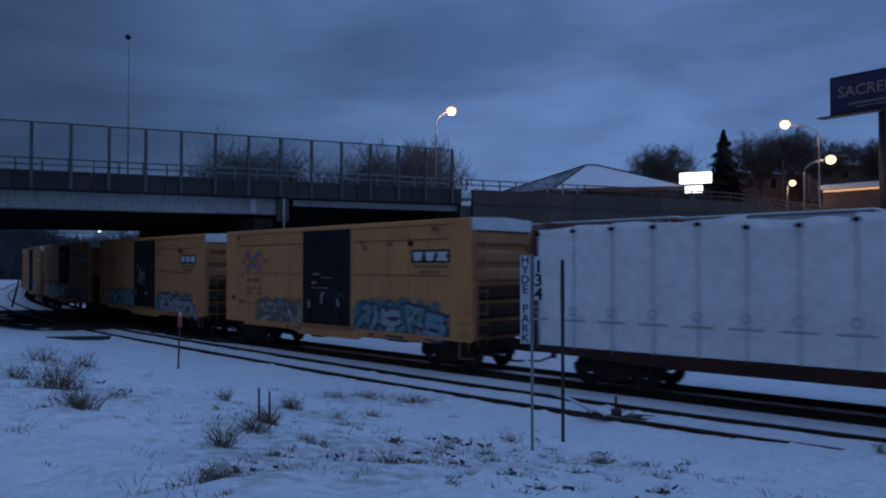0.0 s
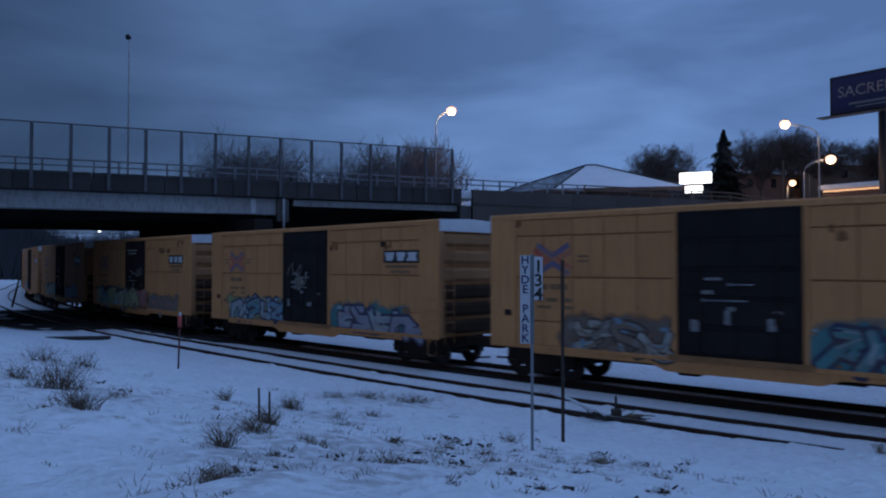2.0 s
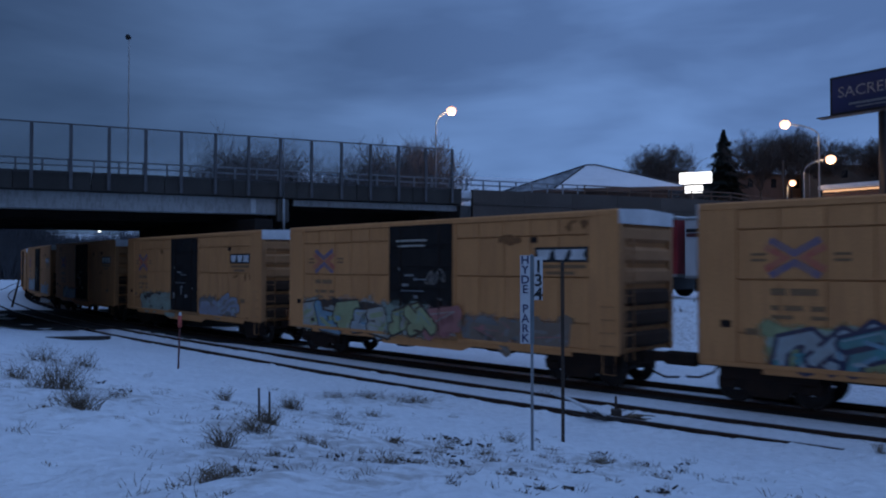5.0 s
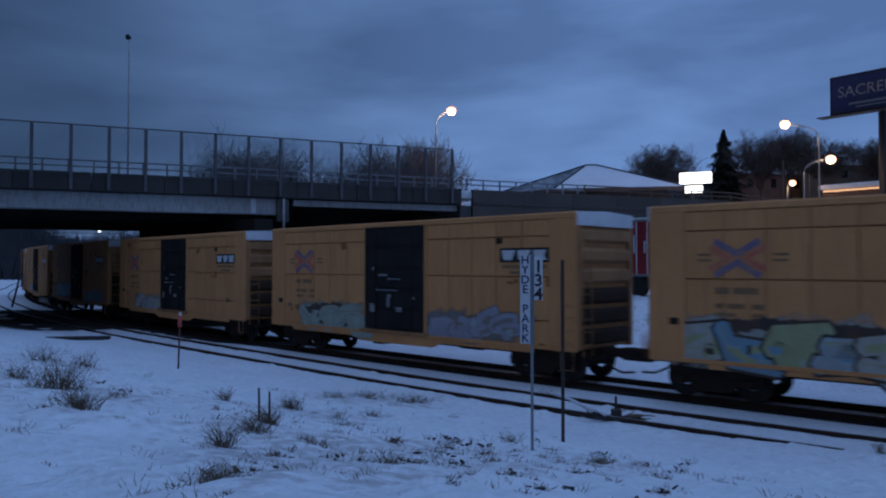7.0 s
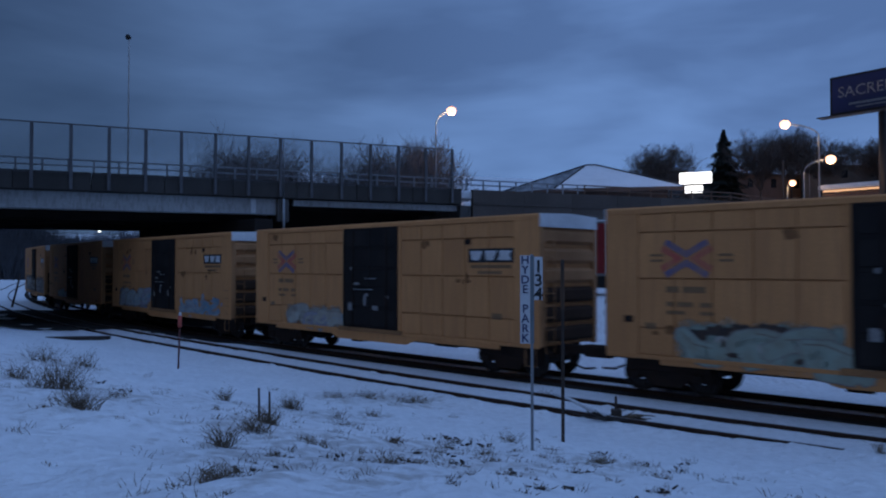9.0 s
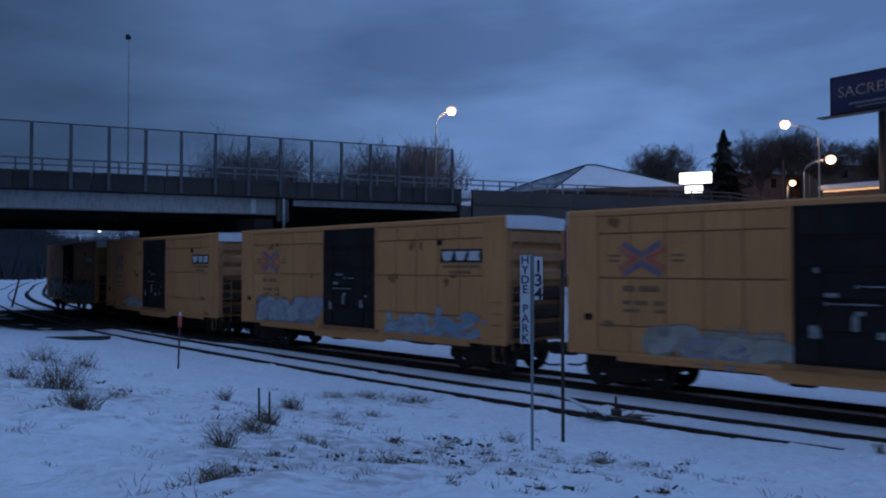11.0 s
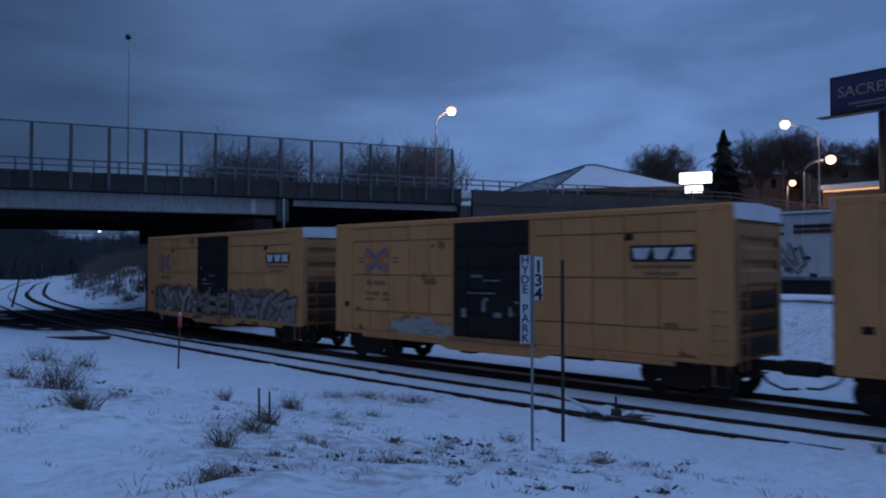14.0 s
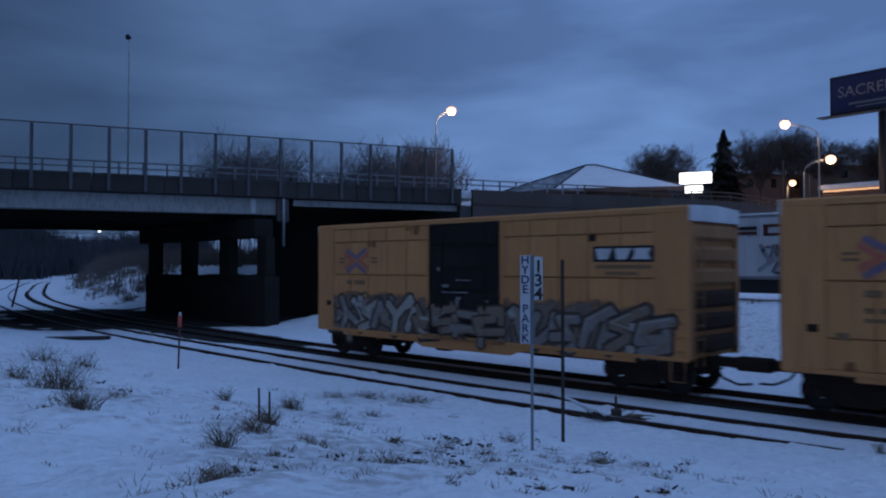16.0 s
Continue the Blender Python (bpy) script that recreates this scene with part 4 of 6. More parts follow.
def bogie(car, x):
    b = part("bogie", FRAME, None, car, "dark cast steel bogie frame", m=pose(x, 0, 0))
    return b, [part("wheelset", WHEELSET, None, b, m=pose(q, 0, 0.455)) for q in (-0.89, 0.89)]


def coupler_mesh():
    bm = bmesh.new()
    box(bm, -0.15, 0.62, -0.13, 0.13, 0.74, 1.0, bevel=0.03)
    box(bm, 0.62, 1.14, -0.2, 0.2, 0.68, 1.04, bevel=0.06)
    tube(bm, [(0.15, -0.35, 0.82), (0.4, -0.42, 0.5), (0.75, -0.3, 0.34), (1.05, -0.1, 0.36)], 0.035, 6)
    tube(bm, [(0.1, -1.2, 0.95), (0.3, -1.2, 0.72), (0.32, -0.2, 0.72)], 0.022, 6)
    return mesh_of(bm, "under", "coupler")


COUPLER = coupler_mesh()
FACING = Matrix.Rotation(math.pi, 4, "Z")


def running_gear(car, reach, half):
    gear = []
    for x in (-reach, reach):
        gear += bogie(car, x)[1]
    part("coupler", COUPLER, None, car, m=pose(half, 0, 0))
    part("coupler", COUPLER, None, car, m=FACING.copy() @ pose(half, 0, 0))
    return gear


# boxcar pieces, shared by all the cars
DL, DR = -1.6, 1.51
ROWS = (1.05, 1.78, 3.08, 4.30, 4.80)


def boxcar_body():
    bm = bmesh.new()
    box(bm, -HALF + 0.06, HALF - 0.06, -SIDE + 0.05, SIDE - 0.03, 1.0, 4.86)
    return mesh_of(bm, "yellow", "body")


def sill_mesh():
    bm = bmesh.new()
    for sg in (-1, 1):
        box(bm, -HALF, HALF, sg * SIDE - 0.05, sg * SIDE + 0.03, 0.95, 1.06, bevel=0.01)
        box(bm, -6.2, 6.2, sg * SIDE - 0.03, sg * SIDE + 0.01, 0.82, 0.96, bevel=0.01)
        prism(bm, [(-2.4, 0.84), (2.4, 0.84), (1.9, 0.66), (-1.9, 0.66)], sg * SIDE - 0.03, sg * SIDE + 0.012)
        box(bm, -HALF, HALF, sg * SIDE - 0.04, sg * SIDE + 0.035, 4.80, 4.95, bevel=0.012)
        for x in (-HALF, HALF - 0.95):
            box(bm, x, x + 0.95, sg * SIDE - 0.04, sg * SIDE + 0.022, 1.06, 4.80, bevel=0.01)
        for x in (DL - 0.13, DR):
            box(bm, x, x + 0.13, sg * SIDE - 0.04, sg * SIDE + 0.03, 1.06, 4.80, bevel=0.01)
    return mesh_of(bm, "yellow", "side_frame")


def underbody_mesh():
    bm = bmesh.new()
    box(bm, -HALF + 0.1, HALF - 0.1, -0.35, 0.35, 0.68, 1.0)
    for x in (-5.2, -3.0, -1.0, 1.0, 3.0, 5.2):
        box(bm, x - 0.08, x + 0.08, -1.35, 1.35, 0.8, 1.0)
    for x in (-6.2, 6.2):
        box(bm, x - 1.2, x + 1.2, -1.12, 1.12, 0.6, 1.0, bevel=0.03)
    tube(bm, [(1.2, 0.7, 0.62), (2.3, 0.7, 0.62)], 0.2, 10)
    box(bm, -1.9, -1.3, -0.9, -0.4, 0.5, 0.85, bevel=0.03)
    tube(bm, [(-6, -0.75, 0.7), (6, -0.75, 0.7)], 0.025, 6)
    return mesh_of(bm, "under", "underbody")


def side_sheet(w, h):
    """One pressed sheet of the car's side: a shallow raised field in a flat rim."""
    bm = bmesh.new()
    box(bm, -w / 2 + 0.013, w / 2 - 0.013, -0.016, 0.03, -h / 2 + 0.02, h / 2 - 0.02, bevel=0.01)
    return mesh_of(bm, "yellow", "side_panel")


def door_mesh():
    bm = bmesh.new()
    box(bm, DL + 0.01, DR - 0.01, -SIDE - 0.05, -SIDE + 0.04, 1.12, 4.82, bevel=0.012)
    return mesh_of(bm, "door_black", "door")


def door_panel():
    bm = bmesh.new()
    box(bm, DL + 0.13, DR - 0.13, -SIDE - 0.075, -SIDE - 0.05, 0, 0.62, bevel=0.02)
    return mesh_of(bm, "door_black", "door_panel")


def door_stile():
    bm = bmesh.new()
    box(bm, 0, 0.08, -SIDE - 0.09, -SIDE - 0.045, 1.14, 4.8, bevel=0.01)
    return mesh_of(bm, "door_black", "door_stile")


def door_gear():
    bm = bmesh.new()
    for x in (-0.95, 0.95):
        tube(bm, [(x, -SIDE - 0.11, 1.15), (x, -SIDE - 0.11, 4.75)], 0.022, 6)
        box(bm, x - 0.07, x + 0.07, -SIDE - 0.13, -SIDE - 0.08, 2.0, 2.3, bevel=0.01)
    return mesh_of(bm, "under", "lock_bar")


def door_rod(length):
    bm = bmesh.new()
    tube(bm, [(0, 0, 0), (length, 0, 0)], 0.022, 6)
    box(bm, -0.04, 0.04, 0, 0.05, -0.04, 0.04)
    return mesh_of(bm, "galv", "door_rod")


def chip(material):
    """A thin painted rectangle, one metre square, scaled where it is used."""
    bm = bmesh.new()
    box(bm, 0, 1, -0.004, 0, 0, 1)
    return mesh_of(bm, material, "chip")


PATCHES = [(-0.35, 1.95, 0.14, 0.36), (-0.3, 2.3, 0.2, 0.1), (0.2, 1.8, 0.3, 0.16), (0.75, 1.85, 0.22, 0.3), (-1.1, 3.25, 0.1, 0.12), (0.9, 2.25, 0.2, 0.08), (-1.2, 1.75, 0.25, 0.3), (-0.9, 2.7, 0.3, 0.1), (-0.8, 3.05, 0.45, 0.07)]


def roof_mesh():
    bm = bmesh.new()
    prism_pts = [(-SIDE - 0.02, 4.95), (-SIDE + 0.02, 4.985), (0, 5.0), (SIDE - 0.02, 4.985), (SIDE + 0.02, 4.95), (SIDE - 0.1, 4.86), (-SIDE + 0.1, 4.86)]
    a = [bm.verts.new((-HALF, y, z)) for y, z in prism_pts]
    b = [bm.verts.new((HALF, y, z)) for y, z in prism_pts]
    n = len(a)
    bm.faces.new(a), bm.faces.new(b[::-1])
    for i in range(n):
        bm.faces.new((a[i], b[i], b[(i + 1) % n], a[(i + 1) % n]))
    for k in range(13):
        x = -7.2 + k * 1.2
        for sg in (-1, 1):
            tube(bm, [(x, sg * 1.38, 4.96), (x, 0, 4.99)], 0.03, 4)
    for f in bm.faces:
        f.normal_update()
        f.material_index = 1 if abs(f.calc_center_median().y) > 1.4 else 0
    return mesh_of(bm, ["roof_snow", "yellow"], "roof")


def end_mesh():
    """Pressed end: broad horizontal ridges between corner posts; upper courses cleaner than the lower ones."""
    bm = bmesh.new()
    prof = []
    z = 1.0
    for k in range(6):
        prof += [(0.0, z), (0.0, z + 0.10), (0.10, z + 0.2), (0.10, z + 0.47), (0.0, z + 0.57)]
        z += 0.595
    prof.append((0.0, 4.62))
    for (x0, z0), (x1, z1) in zip(prof, prof[1:]):
        q = [bm.verts.new((HALF - 0.06 + x, y, zz)) for x, zz, y in ((x0, z0, -1.3), (x0, z0, 1.3), (x1, z1, 1.3), (x1, z1, -1.3))]
        bm.faces.new(q).material_index = 1 if z1 < 2.79 else 0
    return mesh_of(bm, ["yellow_grime", "end_grime"], "end_wall")


def end_cap():
    bm = bmesh.new()
    prism_pts = [(-SIDE, 4.58), (-SIDE, 4.97), (0, 5.03), (SIDE, 4.97), (SIDE, 4.58)]
    a = [bm.verts.new((HALF - 0.05, y, z)) for y, z in prism_pts]
    b = [bm.verts.new((HALF + 0.06, y, z)) for y, z in prism_pts]
    bm.faces.new(a), bm.faces.new(b[::-1])
    for i in range(5):
        bm.faces.new((a[i], b[i], b[(i + 1) % 5], a[(i + 1) % 5]))
    return mesh_of(bm, "roof_snow", "end_cap")


def corner_post():
    bm = bmesh.new()
    box(bm, HALF - 0.06, HALF + 0.05, -0.09, 0.09, 1.0, 4.58, bevel=0.015)
    return mesh_of(bm, "yellow_grime", "corner_post")


def ladder_mesh():
    bm = bmesh.new()
    for k in range(9):
        z = 1.15 + k * 0.36
        tube(bm, [(HALF + 0.12, -1.3, z), (HALF + 0.12, -0.86, z)], 0.014, 6)
    for y in (-1.3, -0.86):
        tube(bm, [(HALF + 0.1, y, 0.8), (HALF + 0.1, y, 4.2)], 0.018, 6)
    tube(bm, [(HALF - 0.5, -SIDE - 0.05, 0.95), (HALF - 0.5, -SIDE - 0.05, 0.42), (HALF - 0.1, -SIDE - 0.05, 0.42), (HALF - 0.1, -SIDE - 0.05, 0.95)], 0.018, 6)
    for k in range(4):
        tube(bm, [(HALF - 0.55, -SIDE - 0.07, 1.2 + k * 0.36), (HALF - 0.1, -SIDE - 0.07, 1.2 + k * 0.36)], 0.013, 6)
    return mesh_of(bm, "yellow_grime", "ladder")


def chevron_mesh(points, material, y):
    """One angled band of the crossed emblem; points: its outline for the upper half, mirrored below."""
    bm = bmesh.new()
    for half in points:
        bm.faces.new([bm.verts.new((-5.45 + u, y, 3.60 + w)) for u, w in half])
    bmesh.ops.remove_doubles(bm, verts=bm.verts, dist=0.001)
    return mesh_of(bm, material, "emblem_chevron")


def emblem_meshes():
    """Red bands meet from the sides, blue ones from above and below."""
    y = -SIDE - 0.024
    out = []
    for sg in (-1, 1):
        up = [(sg * 0.07, 0.0), (sg * 0.34, 0.0), (sg * 0.70, 0.19), (sg * 0.64, 0.35)]
        out.append(chevron_mesh([up, [(u, -w) for u, w in up]], "red", y))
    for sg in (-1, 1):
        up = [(0.0, sg * 0.01), (0.0, sg * 0.20), (0.52, sg * 0.50), (0.60, sg * 0.36)]
        out.append(chevron_mesh([up, [(-u, w) for u, w in up]], "blue", y - 0.003))
    return out


def nameplate_mesh():
    """A black board with three slanted pale blocks."""
    bm = bmesh.new()
    y = -SIDE - 0.024
    box(bm, 4.9, 6.78, y - 0.004, y + 0.02, 3.52, 3.96)
    shapes = (((4.98, 3.89), (5.52, 3.89), (5.38, 3.59), (5.06, 3.59)), ((5.60, 3.89), (6.12, 3.89), (5.96, 3.59), (5.66, 3.59)),
              ((6.20, 3.89), (6.70, 3.89), (6.61, 3.74), (6.70, 3.59), (6.12, 3.59), (6.22, 3.74)))
    for k, q in enumerate(shapes):
        bm.faces.new([bm.verts.new((a, y - 0.008, b)) for a, b in q]).material_index = 1
    return mesh_of(bm, ["black", "white"], "nameplate")


STENCILS = [(5.0, 3.34, 1.7, 0.10), (5.3, 3.16, 1.0, 0.09), (-6.0, 2.72, 0.35, 0.16), (-5.55, 2.72, 0.6, 0.16), (-6.0, 2.36, 0.2, 0.12), (-5.7, 2.36, 0.42, 0.12), (-5.1, 2.36, 0.3, 0.12), (-6.0, 2.16, 0.5, 0.09), (-5.1, 2.16, 0.35, 0.09), (-6.45, 3.66, 0.36, 0.06), (-6.45, 3.52, 0.36, 0.06), (-4.6, 3.66, 0.36, 0.06), (-4.6, 3.52, 0.36, 0.06), (-6.6, 1.75, 0.3, 0.16), (5.9, 1.75, 0.4, 0.18)]


def placard_mesh():
    bm = bmesh.new()
    box(bm, 0, 0.25, -0.03, 0, 0, 0.18, bevel=0.01)
    return mesh_of(bm, "under", "placard")


def dirt_mesh():
    bm = bmesh.new()
    box(bm, DL - 0.25, DR + 0.25, -SIDE - 0.09, -SIDE - 0.03, 0.98, 1.12, bevel=0.01)
    return mesh_of(bm, "sill_tan", "door_track")


P_BODY, P_FRAME, P_UNDER, P_DOOR, P_GEAR, P_CHIP = boxcar_body(), sill_mesh(), underbody_mesh(), door_mesh(), door_gear(), chip("worn_white")
P_ROOF, P_END, P_CAP, P_POST, P_LADDER, P_EMBLEMS = roof_mesh(), end_mesh(), end_cap(), corner_post(), ladder_mesh(), emblem_meshes()
P_ROD, P_ROD2 = door_rod(1.1), door_rod(0.6)
P_DPANEL, P_DSTILE, P_BAR = door_panel(), door_stile(), chip("faded")
P_NAME, P_PLACARD, P_TRACK = nameplate_mesh(), placard_mesh(), dirt_mesh()
SHEETS = {}
TRAIN = []


def boxcar(label):
    car = thing("boxcar", label, "boxcar", group="boxcars of the train")
    part("body", P_BODY, None, car)
    part("side_frame", P_FRAME, None, car, "yellow-tan side posts and sills")
    part("underbody", P_UNDER, None, car)
    for x0, x1 in ((-HALF + 0.95, DL - 0.13), (DR + 0.13, HALF - 0.95)):
        w = (x1 - x0) / 5
        for k in range(5):
            for z0, z1 in zip(ROWS, ROWS[1:]):
                key = (round(w, 3), round(z1 - z0, 3))
                if key not in SHEETS:
                    SHEETS[key] = side_sheet(*key)
                part("side_panel", SHEETS[key], None, car, m=pose(x0 + (k + 0.5) * w, -SIDE, (z0 + z1) / 2))
    d = part("door", P_DOOR, None, car, "black sliding door")
    for k in range(5):
        part("door_panel", P_DPANEL, None, d, m=pose(0, 0, 1.2 + k * 0.73))
    for x in (DL + 0.04, -0.085, DR - 0.12):
        part("door_stile", P_DSTILE, None, d, m=pose(x, 0, 0))
    part("lock_bar", P_GEAR, None, d, "steel lock bars")
    part("door_rod", P_ROD, None, d, "bare steel handle rod", m=pose(-0.85, -SIDE - 0.13, 2.55))
    part("door_rod", P_ROD2, None, d, m=pose(-0.2, -SIDE - 0.13, 2.95))
    for x, z, w, h in random.sample(PATCHES, 7):
        part("stencil_patch", P_CHIP, None, d, m=pose(x + random.uniform(-0.05, 0.05), -SIDE - 0.096, z) @ Matrix.Diagonal((w, 1, h, 1)))
    part("door_track", P_TRACK, None, car, "rusty door track")
    part("roof", P_ROOF, None, car, "low metal roof dusted with snow")
    for m in (Matrix.Identity(4), FACING):
        part("end_wall", P_END, None, car, "ribbed end wall grimy below", m=m.copy())
        part("end_cap", P_CAP, None, car, "snow-dusted roof end", m=m.copy())
        for y in (-1.38, 1.38):
            part("corner_post", P_POST, None, car, m=m @ pose(0, y, 0))
    part("ladder", P_LADDER, None, car)
    for me in P_EMBLEMS:
        part("emblem_chevron", me, None, car, "faded band of the red and blue crossed emblem")
    part("nameplate", P_NAME, None, car, "black board with white block shapes")
    for x, z, w, h in STENCILS:
        part("stencil", P_BAR, None, car, m=pose(x, -SIDE - 0.024, z) @ Matrix.Diagonal((w, 1, h, 1)))
    part("placard", P_PLACARD, None, car, m=pose(4.75, -SIDE - 0.03, 4.1))
    part("placard", P_PLACARD, None, car, m=pose(-7.2, -SIDE - 0.03, 1.9))
    for _ in range(7):
        bm = bmesh.new()
        sx = random.choice((random.uniform(-7.6, -1.9), random.uniform(1.8, 7.6)))
        sz = random.choice((4.72, 4.3, 3.08, 1.75, 1.2, 1.1))
        for q in range(random.randint(2, 6)):
            blob(bm, sx + random.uniform(-0.3, 0.3), sz - random.uniform(0, 0.22), random.uniform(0.05, 0.3), random.uniform(0.05, 0.3), 0, -SIDE - 0.0255 - q * 0.0002, 0, random, n=9, seed=random.uniform(0, 6))
        tagged(part("rust_patch", bm, "stain", car, "rusty stain"), kind="stuff")
    return car, running_gear(car, 6.2, HALF)


PITCH, START = 17.7, -22.66
LABELS = ["tan boxcar with black door and dark teal graffiti", "tan boxcar with black door and turquoise and grey graffiti", "tan boxcar with black door and lime and blue graffiti", "tan boxcar with black door and white-grey graffiti", "tan boxcar with black door and faint pale graffiti", "tan boxcar with black door and ice-blue graffiti", "tan boxcar with black door and low pale green graffiti", "last tan boxcar with black door and long grey graffiti"]
for i, label in enumerate(LABELS):
    car, gear = boxcar(label)
    TRAIN.append((car, gear, START + PITCH * (1 - i), 6.2))
CARS = [t[0] for t in TRAIN]
graffiti(CARS[0], 1.75, 6.2, 0.98, 2.1, "teal", ("ice", "teal", "sky"), "navy", "ice", 51, "dark teal graffiti letters", 6)
graffiti(CARS[0], 6.05, 6.9, 0.98, 1.75, None, ("orange", "umber"), "navy", "pale", 3, "orange tail of the graffiti", 1)
graffiti(CARS[0], -5.0, -1.9, 0.98, 2.0, "umber", ("pale", "umber", "grey"), "coal", "sky", 2, "pale rounded graffiti letters", 4, ROUNDED, fat=0.2, rim=0.05)
graffiti(CARS[1], -6.0, -1.9, 0.98, 1.98, "lime", ("sky", "teal", "ice"), "navy", "ice", 4, "turquoise graffiti letters", 5, scallop="mint")
graffiti(CARS[1], 1.95, 6.2, 0.98, 1.95, "teal", ("lilac", "lilac", "ice"), "navy", "pale", 5, "grey-lilac graffiti letters", 4)
scrawl(CARS[1], -1.1, 3.05, 0.9, 0.5, "grey", 31)
scrawl(CARS[1], -0.6, 2.5, 0.8, 0.6, "pale", 32)
graffiti(CARS[2], -7.0, -1.75, 0.92, 2.1, "pale", ("pale", "lime", "sky", "ice"), "coal", "lime", 6, "lime and blue block graffiti", 5, fat=0.42, rim=0.07, scallop="coal")
graffiti(CARS[2], -1.6, 0.3, 0.98, 2.05, "mint", ("pale", "lime"), "coal", "sky", 22, "lime block graffiti across the door", 2, fat=0.4, rim=0.07, base=-SIDE - 0.09)
graffiti(CARS[2], -7.7, -7.05, 1.0, 2.1, "orange", ("orange",), "umber", "orange", 7, "orange edge of the graffiti", 1)
graffiti(CARS[2], 0.3, 1.4, 1.0, 1.95, "pink", ("pink", "umber"), "pink", "pale", 21, "pink end of the graffiti", 1, base=-SIDE - 0.09, fat=0.34)
graffiti(CARS[2], 2.2, 5.6, 1.0, 1.8, "grey", ("grey", "umber"), "umber", "pink", 8, "faded graffiti")
scrawl(CARS[2], 0.3, 2.75, 0.9, 0.5, "grey", 33)
for x, z, w in ((-1.15, 4.28, 1.5), (-1.05, 4.1, 1.3)):
    bm = bmesh.new()
    stroke(bm, [(x, z), (x + w * 0.5, z + 0.01), (x + w, z)], 0.07, -SIDE - 0.1, 0)
    part("painted_line", bm, GRAF["pale"], CARS[2], "pale painted line on the door")
graffiti(CARS[3], -5.5, -1.8, 0.92, 1.95, "mint", ("mint", "pale", "mint"), "grey", "umber", 9, "pale green arched graffiti", 4, ROUNDED, fat=0.4, rim=0.03, scallop="coal")
graffiti(CARS[3], 1.8, 5.4, 0.98, 1.9, "grey", ("grey", "lilac"), "umber", "ice", 10, "smoky grey graffiti", 4, ROUNDED, fat=0.34, rim=0.04)
graffiti(CARS[4], -5.2, -1.8, 0.98, 1.75, "pale", ("pale", "lilac"), "grey", "ice", 11, "faint pale graffiti", 4, ROUNDED, fat=0.3, rim=0.03)
graffiti(CARS[5], -6.4, -2.4, 1.0, 2.0, "lilac", ("ice", "ice", "lilac"), "grey", "sky", 12, "ice-blue bubble graffiti", 4, ROUNDED, fat=0.4, rim=0.04)
graffiti(CARS[5], 1.8, 6.4, 1.0, 1.85, None, ("ice", "sky"), "lilac", "pale", 13, "pale blue graffiti script", 5, ROUNDED, fat=0.18, rim=0.06)
graffiti(CARS[6], -4.6, -1.9, 0.95, 1.5, "mint", ("pale", "mint"), "lilac", "ice", 14, "low pale green graffiti", 3, ROUNDED, fat=0.26, rim=0.03)
graffiti(CARS[7], -7.2, -1.75, 0.95, 2.3, "umber", ("grey", "umber", "pale"), "coal", "grey", 15, "grey and black graffiti", 6, fat=0.26, rim=0.09)
graffiti(CARS[7], 1.65, 6.9, 0.95, 2.25, "umber", ("grey", "umber", "grey"), "coal", "pale", 16, "grey and black graffiti", 6, fat=0.26, rim=0.09)
graffiti(CARS[7], -1.4, 1.3, 1.1, 2.2, None, ("grey", "umber"), "coal", "grey", 17, "grey graffiti across the door", 3, base=-SIDE - 0.09, fat=0.22, rim=0.06)

# ------------------------------------------------------------------ flat car with wrapped lumber
flat = thing("lumber_flatcar", "flat car loaded with white-wrapped lumber bundles", "flat car")
FH = 11.9
bm = bmesh.new()
box(bm, -FH, FH, -1.4, 1.4, 0.86, 1.06, bevel=0.02)
for sg in (-1, 1):
    prism(bm, [(-FH + 0.4, 0.88), (FH - 0.4, 0.88), (7.0, 0.70), (-7.0, 0.70)], sg * 1.36 - 0.05, sg * 1.36 + 0.05)
for k in range(17):
    x = -11 + k * 1.375
    box(bm, x - 0.08, x + 0.08, -1.46, -1.38, 0.72, 0.98, bevel=0.01)
part("deck", bm, "flat_sill", flat, "rusty brown deck and side sill")
for sg in (-1, 1):
    bm = bmesh.new()
    out = [(-1.45, 1.0), (1.45, 1.0), (1.3, 2.2), (1.42, 3.3), (1.2, 4.5), (0.6, 4.75), (-0.6, 4.75), (-1.2, 4.5), (-1.42, 3.3), (-1.3, 2.2)]
    a = [bm.verts.new((sg * (FH - 0.18), y, z)) for y, z in out]
    c = [bm.verts.new((sg * (FH + 0.02), y, z)) for y, z in out]
    bm.faces.new(a), bm.faces.new(c[::-1])
    for i in range(len(a)):
        bm.faces.new((a[i], c[i], c[(i + 1) % len(a)], a[(i + 1) % len(a)]))
    part("bulkhead", bm, "oxide", flat, "oxide red end bulkhead")
    for z in (1.5, 2.4, 3.3, 4.1):
        bm = bmesh.new()
        box(bm, sg * (FH - 0.1) - 0.16, sg * (FH - 0.1) + 0.16, -1.2, 1.2, z, z + 0.12, bevel=0.01)
        part("bulkhead_rib", bm, "oxide", flat)
rnd = random.Random(3)
x = -FH + 0.35
k = 0
